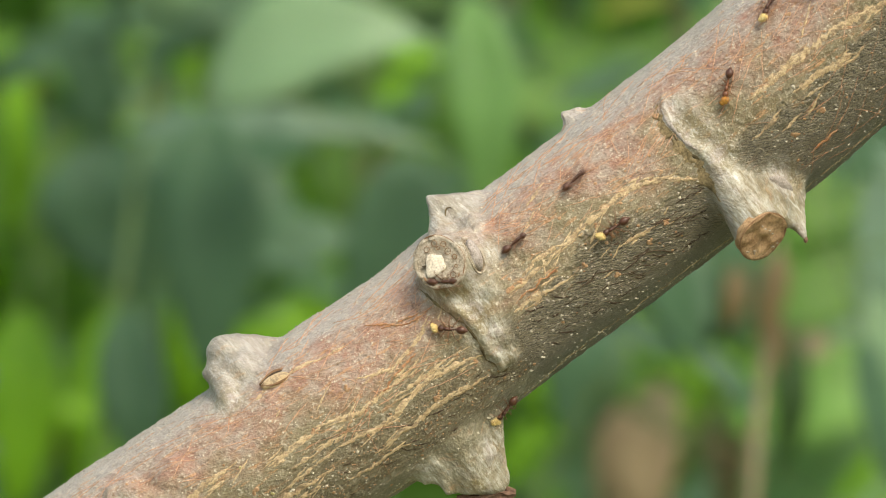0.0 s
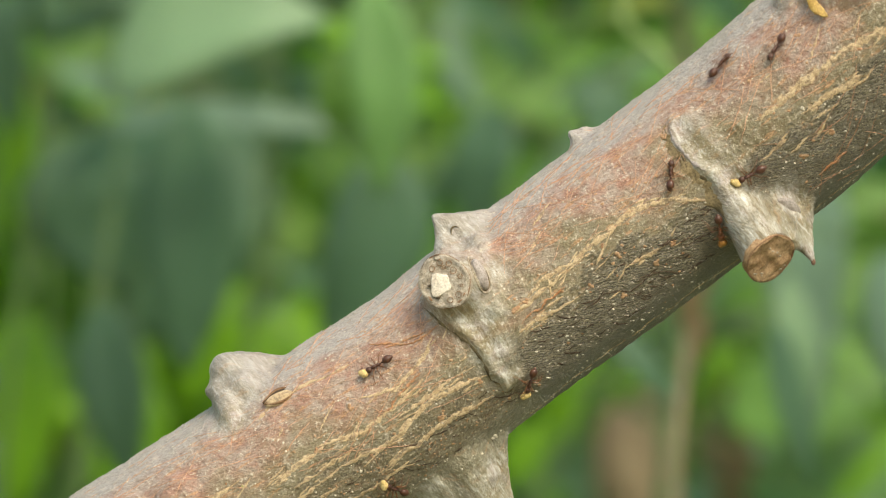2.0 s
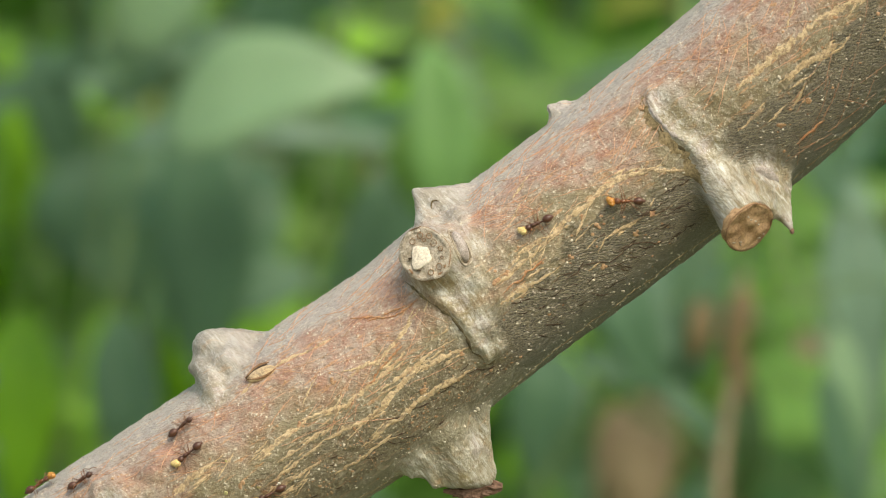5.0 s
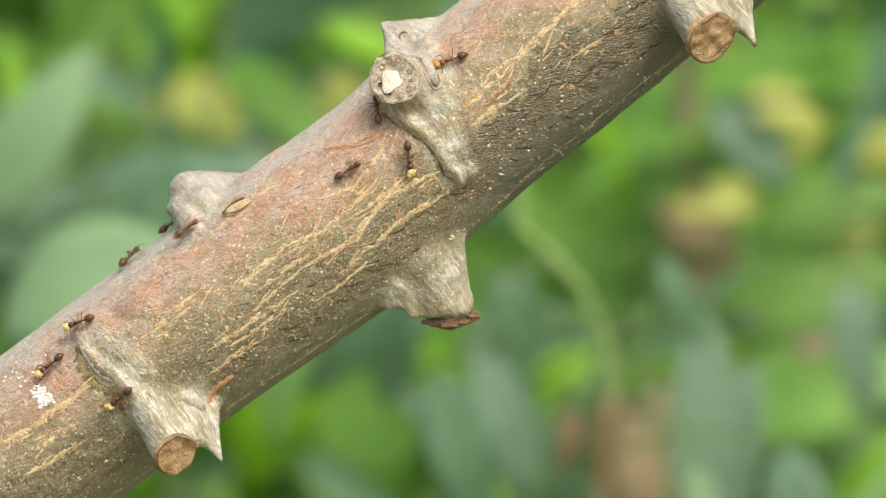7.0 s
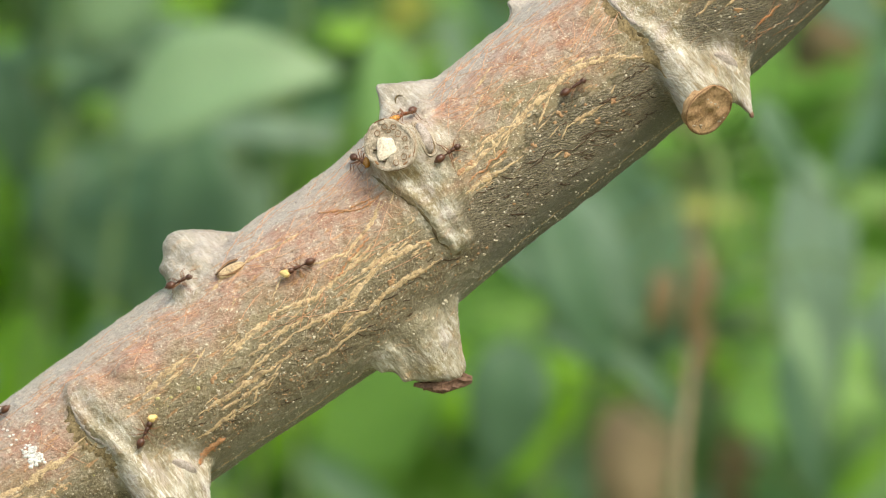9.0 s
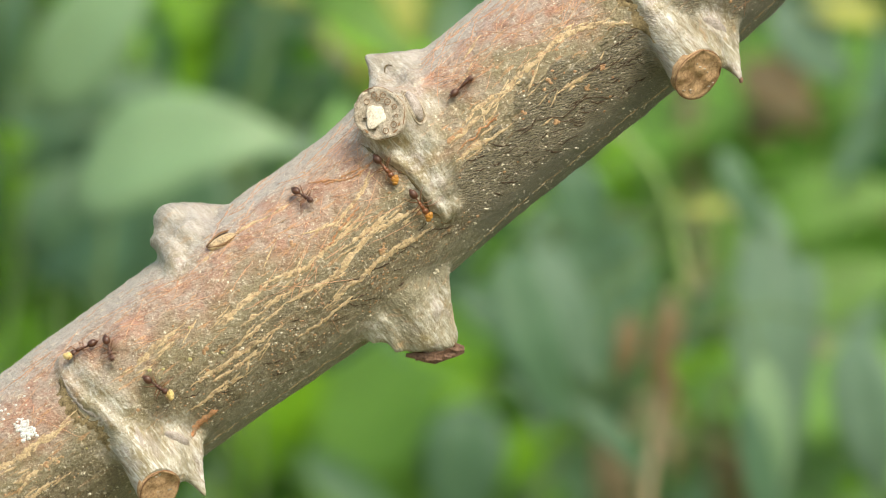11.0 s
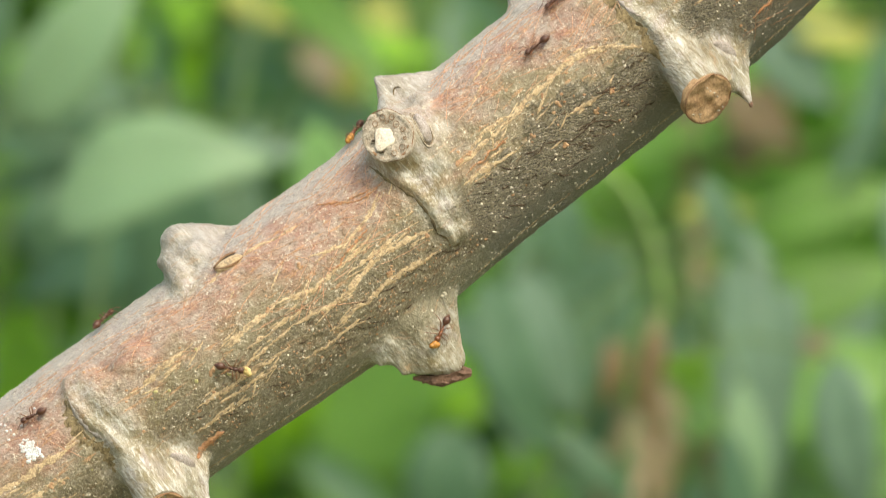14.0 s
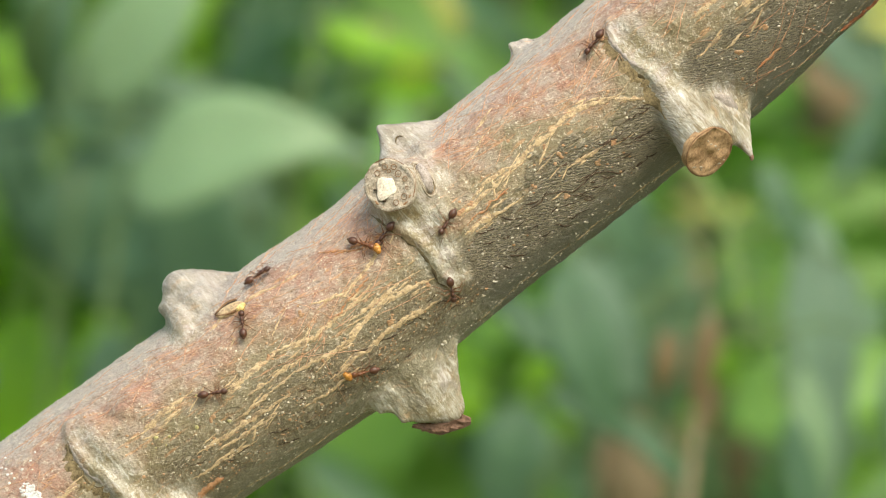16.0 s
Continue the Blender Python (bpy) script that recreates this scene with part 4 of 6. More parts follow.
part("leaf_scar", mesh_of("leaf_scar", *tube(scar_arc, [0.00003, 0.00006, 0.0001, 0.00008, 0.00006, 0.00002], 6), LIP), branch)


# the rest of the stem: down to the soil, and on past the view
low = [(-94 - 60 * i, middle(-95) - 0.4 * i + 6 * math.sin(i * 0.5) * min(1, i / 6), -4 * math.sin(i * 0.35) * min(1, i / 8)) for i in range(38)]
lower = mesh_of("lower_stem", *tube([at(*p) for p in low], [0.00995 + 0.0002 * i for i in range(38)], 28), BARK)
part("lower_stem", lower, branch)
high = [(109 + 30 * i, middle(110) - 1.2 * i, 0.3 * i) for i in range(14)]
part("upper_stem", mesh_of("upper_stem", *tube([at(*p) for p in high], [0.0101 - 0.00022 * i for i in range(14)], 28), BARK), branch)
for ob_ in (o for o in branch.children if o.name in ("lower_stem", "upper_stem")):
    grain = ob_.data.attributes.new("bark", "FLOAT_VECTOR", "POINT")
    rows = []
    for vert in ob_.data.vertices:
        a, b, c = local(vert.co)
        rows += [a, 10 * math.atan2(b - float(middle(a)), c), 0.0]
    grain.data.foreach_set("vector", rows)

# loose bits stuck to the bark
WHITE = mottled("white_crust", (0.55, 0.54, 0.52), (0.78, 0.78, 0.76), 1400, 0.9, 0.5, 0.0002)
pieces = []
for i in range(120):
    a, p = -50.4 + rng.gauss(0, 0.42), -17 + rng.gauss(0, 3.0)
    place, n = on_bark(a, p)
    s = rng.uniform(0.0001, 0.0003)
    pieces.append(ball(place, (s, s * 0.8, 0.00009), n.to_track_quat("Z", "Y").to_matrix(), 7, 4))
for i in range(14):
    place, n = on_bark(-51.5 + rng.gauss(0, 1.6), -42 + rng.gauss(0, 9))
    pieces.append(ball(place, (0.0002, 0.00015, 0.0001), n.to_track_quat("Z", "Y").to_matrix(), 6, 4))
crust = tagged(new("white_crust", mesh_of("white_crust", *joined(pieces), WHITE)), "splash of white crust dried on the bark", "crust")
YELLOW_SCALE = mottled("dry_scale", (0.42, 0.25, 0.06), (0.58, 0.40, 0.13), 700, 0.6)
scale_pts, scale_faces = [], []
for i in range(9):
    t = i / 8
    place, n = on_bark(46.6 - 0.3 * math.sin(t * 3), -41 + 17 * t)
    for k in range(3):
        w = (0.08 + 0.48 * math.sin(math.pi * min(1, t * 0.85 + 0.1))) * 0.001 * (k - 1)
        scale_pts.append(place + ALONG * w + n * (0.00035 + (0.0002 if k != 1 else 0.0)))
for i in range(8):
    for k in range(2):
        scale_faces.append((3 * i + k, 3 * i + k + 1, 3 * i + k + 4, 3 * i + k + 3))
scale_ob = new("leaf_scale", mesh_of("leaf_scale", scale_pts, scale_faces, YELLOW_SCALE))
thick = scale_ob.modifiers.new("thick", "SOLIDIFY")
thick.thickness = 0.00015
tagged(scale_ob, "small dry yellow leaf scale stuck on the bark", "leaf scale")


# ---- surroundings: shrubs out of focus behind the branch ----
def leaf_material(name, dark, light, vein=1.15, rough=0.45, object_wise=False):
    n = Nodes(name)
    pick = n.object_random() if object_wise else n.island()
    f = n.noise(60, 4, 0.6)
    c = n.mix(pick, dark, light)
    c = n.mix(n.ramp(f, (0.35, 0.35), (0.6, 0.0)), c, tuple(x * 0.6 for x in dark))
    c = n.mix(n.ramp(n.noise(14, 2, 0.5), (0.62, 0.0), (0.8, 0.3)), c, tuple(min(1, x * 1.5) for x in light))
    m = n.finish(c, rough, f, 0.2, 0.0005, Specular_IOR_Level=0.3)
    # light that comes through the blade
    t = n.tree
    tr = t.nodes.new("ShaderNodeBsdfTranslucent")
    tr.inputs["Color"].default_value = (light[0] * 1.4, light[1] * 1.4, light[2] * 0.9, 1)
    mixer = t.nodes.new("ShaderNodeMixShader")
    mixer.inputs[0].default_value = 0.35
    t.links.new(n.bsdf.outputs[0], mixer.inputs[1])
    t.links.new(tr.outputs[0], mixer.inputs[2])
    t.links.new(mixer.outputs[0], t.nodes["Material Output"].inputs["Surface"])
    return m


def blade(base, tip, width, out, arch=0.12, fold=0.25, n=10, wave=0.0, seed=0, curve=0.0):
    """A lance leaf from base to tip: out is the way its face looks; arched along, folded at the midrib."""
    base, tip = Vector(base), Vector(tip)
    way = tip - base
    length = way.length
    way.normalize()
    out = (Vector(out) - way * Vector(out).dot(way)).normalized()
    side = way.cross(out)
    verts, faces = [], []
    for i in range(n + 1):
        t = i / n
        half = 0.5 * width * (math.sin(math.pi * min(1.0, t ** 0.75)) ** 0.8 if 0 < t < 1 else 0.03)
        mid = base + way * length * t + out * arch * length * math.sin(math.pi * t) * 0.6 + side * curve * length * math.sin(math.pi * t)
        for k in (-1, -0.5, 0, 0.5, 1):
            rise = fold * half * abs(k) + wave * half * math.sin(9 * t + seed + k)
            verts.append(mid + side * half * k + out * rise)
    for i in range(n):
        for k in range(4):
            faces.append((5 * i + k, 5 * i + k + 1, 5 * i + k + 6, 5 * i + k + 5))
    return verts, faces


PALE_LEAF = leaf_material("pale_leaf", (0.185, 0.315, 0.17), (0.225, 0.36, 0.20), rough=0.38)
FRESH_LEAF = leaf_material("fresh_leaf", (0.135, 0.29, 0.085), (0.175, 0.345, 0.11))
MID_LEAF = leaf_material("mid_leaf", (0.078, 0.182, 0.028), (0.145, 0.305, 0.057))
TEAL_LEAF = leaf_material("blue_green_leaf", (0.06, 0.145, 0.077), (0.108, 0.21, 0.115), rough=0.5)
TEAL_LIGHT = leaf_material("light_blue_green_leaf", (0.125, 0.225, 0.15), (0.18, 0.29, 0.20))
LIME_LEAF = leaf_material("lime_leaf", (0.13, 0.32, 0.014), (0.22, 0.45, 0.03))
BROAD_LEAF = leaf_material("broad_leaf", (0.14, 0.30, 0.06), (0.21, 0.40, 0.10))
YELLOW_LEAF = leaf_material("yellowing_leaf", (0.34, 0.38, 0.08), (0.40, 0.43, 0.12))
BUFF_LEAF = leaf_material("buff_leaf", (0.36, 0.285, 0.18), (0.43, 0.35, 0.235))
RUST_LEAF = leaf_material("withered_leaf", (0.15, 0.115, 0.05), (0.21, 0.155, 0.08))
TAN_LEAF = leaf_material("dead_leaf", (0.22, 0.175, 0.11), (0.29, 0.235, 0.155))
TWIG = mottled("twig", (0.10, 0.09, 0.04), (0.20, 0.17, 0.08), 60)
GREEN_STEM = mottled("green_stem", (0.15, 0.25, 0.07), (0.22, 0.33, 0.10), 60)
# darker copy of the stem green, with the shade put into its colour
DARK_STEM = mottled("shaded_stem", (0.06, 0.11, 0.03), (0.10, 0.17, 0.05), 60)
TAN_STEM = mottled("dry_stalk", (0.20, 0.155, 0.09), (0.29, 0.225, 0.14), 40)


SHRUBS = {}


def shrub(name, label, rows, stems, materials):
    """A shrub of single large leaves. rows: base xyz, tip xyz, width; stems: points from the soil."""
    first = stems[0][0]
    sh = thing(name, label, "shrub", (first[0], first[1], 0))
    inv = Matrix.Translation((-first[0], -first[1], 0))
    SHRUBS[name] = sh
    stems = [[(*row[0][:2], -0.04), *row[1:]] for row in stems]
    for pts in stems:
        n = len(pts)
        v, f = tube(pts, [{"willow_shrub": 0.0017, "tall_weed": 0.0016}.get(name, 0.002) * (1 - 0.7 * i / max(1, n - 1)) for i in range(n)], 8)
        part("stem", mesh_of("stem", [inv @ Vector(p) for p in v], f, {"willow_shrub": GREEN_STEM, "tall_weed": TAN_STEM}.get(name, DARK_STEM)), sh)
    for i, (row, mat) in enumerate(zip(rows, materials)):
        v, f = blade(row[:3], row[3:6], row[6], (rng.gauss(0, 0.15), -1, 0.45), 0.14, 0.22, 12, 0.05, i, row[7] if len(row) > 7 else rng.uniform(-0.07, 0.07))
        ob = part("leaf", mesh_of("leaf", [inv @ p for p in v], f, mat), sh)
        th = ob.modifiers.new("thick", "SOLIDIFY")
        th.thickness = 0.0004
        base = Vector(row[:3])
        near = min((Vector(p) for s in stems for p in s), key=lambda q: (q - base).length)
        v, f = tube([near, near.lerp(base, 0.5) + Vector((0, 0, 0.004)), base, base.lerp(Vector(row[3:6]), 0.08)], [0.0006, 0.0005, 0.0005, 0.0004], 6)
        part("leaf_stalk", mesh_of("leaf_stalk", [inv @ Vector(p) for p in v], f, DARK_STEM), sh)
    return sh


shrub("leafy_shrub", "shrub with pale drooping lance leaves behind the branch", [
    (-0.0522, 0.580, 1.2323, -0.0028, 0.580, 1.2465, 0.0237, -0.13), (-0.070, 0.700, 1.257, -0.040, 0.700, 1.300, 0.021), (0.006, 0.580, 1.256, 0.008, 0.580, 1.207, 0.016),
    (-0.040, 0.800, 1.265, -0.108, 0.800, 1.253, 0.014), (-0.080, 0.750, 1.302, -0.082, 0.750, 1.255, 0.015), (0.018, 0.900, 1.302, 0.004, 0.900, 1.268, 0.016), (-0.012, 0.78, 1.30, 0.022, 0.76, 1.268, 0.014), (-0.03, 0.72, 1.228, -0.075, 0.74, 1.215, 0.015)],
    [[(-0.03, 0.72, 0), (-0.04, 0.73, 0.6), (-0.03, 0.71, 1.1), (-0.02, 0.70, 1.24), (0.0, 0.68, 1.34)]],
    [PALE_LEAF, PALE_LEAF, FRESH_LEAF, TEAL_LEAF, TEAL_LEAF, YELLOW_LEAF, MID_LEAF, TEAL_LEAF])
shrub("dark_shrub", "shrub with dark blue-green hanging leaves", [
    (-0.053, 0.620, 1.232, -0.054, 0.620, 1.170, 0.024), (-0.006, 0.620, 1.222, -0.022, 0.620, 1.177, 0.024), (-0.075, 0.660, 1.187, -0.068, 0.660, 1.142, 0.017),
    (-0.065, 0.900, 1.240, -0.079, 0.900, 1.172, 0.055), (-0.076, 0.660, 1.228, 0.001, 0.660, 1.224, 0.008), (-0.089, 0.800, 1.230, -0.081, 0.800, 1.188, 0.039)],
    [[(-0.11, 0.75, 0), (-0.105, 0.74, 0.7), (-0.09, 0.72, 1.12), (-0.07, 0.68, 1.24)]],
    [TEAL_LEAF, TEAL_LEAF, TEAL_LEAF, TEAL_LEAF, TEAL_LIGHT, TEAL_LEAF])
shrub("willow_shrub", "shrub with long blue-green leaves and a hooked green shoot", [
    (0.099, 0.600, 1.226, 0.102, 0.600, 1.150, 0.017), (0.192, 0.900, 1.280, 0.187, 0.900, 1.190, 0.038), (0.073, 0.850, 1.225, 0.070, 0.850, 1.168, 0.031), (0.040, 0.500, 1.214, 0.053, 0.500, 1.177, 0.013),
    (0.034, 0.700, 1.232, 0.027, 0.700, 1.200, 0.016), (0.108, 0.700, 1.276, 0.126, 0.700, 1.254, 0.015), (0.146, 0.750, 1.260, 0.168, 0.750, 1.269, 0.013),
    (0.115, 0.550, 1.197, 0.121, 0.550, 1.160, 0.014), (0.113, 0.700, 1.275, 0.134, 0.700, 1.268, 0.013), (0.051, 0.700, 1.226, 0.060, 0.700, 1.176, 0.017)],
    [[(0.21, 0.58, 0), (0.205, 0.58, 0.8), (0.195, 0.56, 1.26), (0.13, 0.53, 1.335), (0.06, 0.51, 1.31), (0.0562, 0.500, 1.2441), (0.0629, 0.500, 1.2380), (0.0696, 0.500, 1.2308), (0.0741, 0.500, 1.2213), (0.0762, 0.500, 1.2096), (0.0764, 0.500, 1.1979)]],
    [TEAL_LIGHT, MID_LEAF, TEAL_LEAF, TEAL_LEAF, TEAL_LEAF, TEAL_LIGHT, YELLOW_LEAF, TEAL_LIGHT, YELLOW_LEAF, TEAL_LEAF])
shrub("tall_weed", "dry tan weed stalk with withered leaves", [
    (0.0691, 0.500, 1.1995, 0.0647, 0.500, 1.1810, 0.0060), (0.0674, 0.500, 1.1879, 0.0683, 0.500, 1.1740, 0.0034), (0.0603, 0.500, 1.1968, 0.0581, 0.500, 1.1830, 0.0053)],
    [[(0.085, 0.5, 0), (0.075, 0.5, 0.6), (0.062, 0.5, 1.1), (0.0637, 0.500, 1.1602), (0.0660, 0.500, 1.1787), (0.0674, 0.500, 1.1926), (0.0688, 0.500, 1.2018)]],
    [RUST_LEAF, RUST_LEAF, RUST_LEAF])

# deep green for dark leaves and for shade painted into leaf colour
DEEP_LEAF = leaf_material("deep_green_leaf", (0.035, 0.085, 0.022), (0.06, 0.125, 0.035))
shrub("hanging_shrub", "shrub with mixed green and blue-green hanging leaves", [
    (0.148, 0.700, 1.248, 0.155, 0.700, 1.213, 0.012), (0.177, 0.850, 1.245, 0.179, 0.850, 1.181, 0.018), (0.128, 0.750, 1.174, 0.171, 0.750, 1.187, 0.013), (0.058, 0.650, 1.208, 0.055, 0.650, 1.178, 0.009),
    (0.076, 0.800, 1.214, 0.076, 0.800, 1.172, 0.014), (0.040, 0.800, 1.185, 0.034, 0.800, 1.147, 0.023), (-0.058, 0.800, 1.201, -0.022, 0.800, 1.204, 0.019), (-0.012, 0.800, 1.238, 0.015, 0.800, 1.233, 0.012),
    (0.003, 0.600, 1.241, 0.004, 0.600, 1.219, 0.011), (0.079, 0.650, 1.184, 0.079, 0.650, 1.147, 0.010), (0.140, 0.800, 1.163, 0.178, 0.800, 1.156, 0.018),
    (0.122, 0.950, 1.151, 0.160, 0.950, 1.162, 0.018), (0.116, 0.950, 1.130, 0.151, 0.950, 1.123, 0.018), (0.058, 1.000, 1.189, 0.090, 1.000, 1.172, 0.015), (0.104, 0.950, 1.178, 0.143, 0.950, 1.189, 0.017)],
    [[(0.09, 0.82, 0), (0.1, 0.82, 0.6), (0.09, 0.82, 1.05), (0.082, 0.82, 1.2)], [(-0.06, 0.84, 0), (-0.05, 0.84, 0.7), (-0.04, 0.84, 1.1), (-0.02, 0.83, 1.2)], [(0.16, 0.8, 0), (0.165, 0.8, 0.8), (0.15, 0.78, 1.15), (0.16, 0.76, 1.26)]],
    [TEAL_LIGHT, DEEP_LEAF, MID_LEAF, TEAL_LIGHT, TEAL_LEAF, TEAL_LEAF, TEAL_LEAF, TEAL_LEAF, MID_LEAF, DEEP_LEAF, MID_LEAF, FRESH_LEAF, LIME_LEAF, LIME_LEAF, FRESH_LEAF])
shrub("lime_shrub", "bright lime-green leaves catching the sun", [
    (-0.106, 1.100, 1.182, -0.102, 1.100, 1.121, 0.027), (-0.050, 1.100, 1.182, -0.062, 1.100, 1.121, 0.035), (-0.034, 1.150, 1.197, -0.047, 1.150, 1.145, 0.028), (0.067, 1.000, 1.170, 0.050, 1.000, 1.142, 0.029), (-0.077, 1.100, 1.281, -0.099, 1.100, 1.264, 0.025), (0.204, 1.100, 1.263, 0.156, 1.100, 1.250, 0.040), (-0.096, 1.100, 1.274, -0.080, 1.100, 1.241, 0.022), (0.073, 1.000, 1.170, 0.089, 1.000, 1.155, 0.020),
    (-0.131, 1.000, 1.179, -0.124, 1.000, 1.125, 0.021), (-0.093, 1.000, 1.169, -0.109, 1.000, 1.125, 0.024), (-0.065, 1.050, 1.193, -0.081, 1.050, 1.154, 0.023), (0.086, 1.000, 1.179, 0.071, 1.000, 1.142, 0.021), (0.119, 1.000, 1.166, 0.132, 1.000, 1.128, 0.021), (0.062, 1.000, 1.169, 0.059, 1.000, 1.135, 0.015), (0.026, 1.000, 1.168, 0.039, 1.000, 1.144, 0.015), (0.010, 1.000, 1.159, 0.001, 1.000, 1.145, 0.015)],
    [[(-0.15, 1.12, 0), (-0.14, 1.12, 0.7), (-0.12, 1.12, 1.1), (-0.1, 1.12, 1.24)], [(-0.03, 1.15, 0), (-0.02, 1.15, 0.7), (-0.03, 1.15, 1.22)], [(0.08, 1.08, 0), (0.075, 1.08, 0.8), (0.07, 1.08, 1.16)], [(0.21, 1.12, 0), (0.2, 1.12, 0.8), (0.2, 1.12, 1.24)]],
    [LIME_LEAF] * 16)

shrub("mixed_shrub", "shrub with narrow blue-green leaves stirred by the wind", [
    (0.0834, 0.550, 1.2346, 0.0933, 0.550, 1.2137, 0.0072), (0.1066, 0.600, 1.2117, 0.1029, 0.600, 1.1634, 0.0101), (0.0262, 0.600, 1.2057, 0.0487, 0.600, 1.1862, 0.0088), (0.0434, 0.500, 1.2131, 0.0526, 0.500, 1.1859, 0.0069), (0.0899, 0.520, 1.1914, 0.0903, 0.520, 1.1523, 0.0088),
    (0.0430, 0.550, 1.2162, 0.0573, 0.550, 1.1815, 0.0084), (0.0488, 0.500, 1.2317, 0.0548, 0.500, 1.2116, 0.0103), (0.0856, 0.500, 1.1830, 0.0943, 0.500, 1.1480, 0.0069), (0.0372, 0.600, 1.1848, 0.0524, 0.600, 1.1747, 0.0063), (0.0502, 0.550, 1.1815, 0.0698, 0.550, 1.1611, 0.0060)],
    [[(0.05, 0.6, 0), (0.05, 0.6, 0.7), (0.06, 0.58, 1.1), (0.075, 0.56, 1.22)]],
    [TEAL_LEAF, TEAL_LIGHT, TEAL_LEAF, TEAL_LIGHT, PALE_LEAF, TEAL_LIGHT, TEAL_LEAF, TEAL_LEAF, TEAL_LEAF, TEAL_LEAF])
shrub("withered_shrub", "shrub with yellowing and withered leaves", [
    (0.1256, 0.950, 1.2869, 0.1485, 0.950, 1.2664, 0.0198), (0.1284, 0.950, 1.2651, 0.1454, 0.950, 1.2781, 0.0149), (0.1376, 0.900, 1.2923, 0.1535, 0.900, 1.2823, 0.0112), (-0.0215, 1.000, 1.3235, 0.0020, 1.000, 1.3087, 0.0188),
    (0.1662, 1.000, 1.3002, 0.1825, 1.000, 1.3117, 0.0120), (0.1681, 0.850, 1.2740, 0.1826, 0.850, 1.2798, 0.0123), (0.0238, 0.850, 1.2897, 0.0326, 0.850, 1.2738, 0.0077), (0.0009, 1.000, 1.3020, 0.0229, 1.000, 1.2860, 0.0154)],
    [[(0.16, 0.95, 0), (0.15, 0.95, 0.7), (0.13, 0.95, 1.15), (0.12, 0.96, 1.3)], [(-0.10, 0.98, 0), (-0.09, 0.98, 0.8), (-0.07, 0.98, 1.3)]],
    [RUST_LEAF, RUST_LEAF, YELLOW_LEAF, YELLOW_LEAF, YELLOW_LEAF, YELLOW_LEAF, FRESH_LEAF, TAN_LEAF])
# the withered and deep green blades here paint dark gaps between leaves
shrub("broad_shrub", "broad light-green leaves round a dead tan leaf", [
    (0.0588, 0.830, 1.1651, 0.0557, 0.830, 1.1210, 0.0175), (0.0480, 0.850, 1.1585, 0.0465, 0.850, 1.1198, 0.0147), (0.0820, 0.890, 1.1510, 0.0835, 0.890, 1.1192, 0.0143), (0.0727, 0.780, 1.1562, 0.1255, 0.780, 1.1709, 0.0279), (0.0797, 0.800, 1.1346, 0.1304, 0.800, 1.1466, 0.0283), (0.0694, 0.830, 1.1788, 0.1272, 0.830, 1.1956, 0.0229),
    (0.0815, 0.830, 1.2017, 0.1272, 0.830, 1.2139, 0.0197), (0.0990, 0.760, 1.1337, 0.1192, 0.760, 1.1569, 0.0052), (0.0668, 0.810, 1.1747, 0.0879, 0.810, 1.1822, 0.0083), (0.0875, 0.730, 1.1748, 0.0974, 0.730, 1.1758, 0.0073), (0.0222, 0.830, 1.1576, 0.0420, 0.830, 1.1743, 0.0137), (0.0161, 0.830, 1.1347, 0.0329, 0.830, 1.1560, 0.0122),
    (-0.1132, 0.830, 1.1850, -0.1162, 0.830, 1.1271, 0.0197), (-0.0828, 0.830, 1.1697, -0.0888, 0.830, 1.1271, 0.0213), (-0.1181, 0.830, 1.2580, -0.1166, 0.830, 1.2017, 0.0092), (-0.0701, 0.850, 1.1847, -0.0608, 0.850, 1.1569, 0.0154), (-0.0341, 0.830, 1.2306, -0.0219, 0.830, 1.2032, 0.0137), (0.0756, 0.860, 1.1613, 0.0880, 0.860, 1.1551, 0.0078), (-0.0635, 0.840, 1.1956, -0.0696, 0.840, 1.1557, 0.0199), (-0.1079, 0.860, 1.2297, -0.1126, 0.860, 1.1955, 0.0171), (0.0812, 0.800, 1.1317, 0.1214, 0.800, 1.1421, 0.0223)],
    [[(0.0000, 0.790, 0), (0.0089, 0.790, 0.6), (0.0245, 0.790, 1.1366), (0.0408, 0.790, 1.1632), (0.0556, 0.790, 1.1869)], [(0.1691, 0.830, 0), (0.1602, 0.830, 0.8), (0.1512, 0.830, 1.2445)], [(-0.1246, 0.860, 0), (-0.1157, 0.860, 0.8), (-0.1070, 0.860, 1.2357)]],
    [BUFF_LEAF, BUFF_LEAF, RUST_LEAF, BROAD_LEAF, FRESH_LEAF, MID_LEAF, MID_LEAF, LIME_LEAF, DEEP_LEAF, TAN_LEAF, LIME_LEAF, LIME_LEAF, LIME_LEAF, LIME_LEAF, LIME_LEAF, MID_LEAF, MID_LEAF, RUST_LEAF, LIME_LEAF, MID_LEAF, BROAD_LEAF])
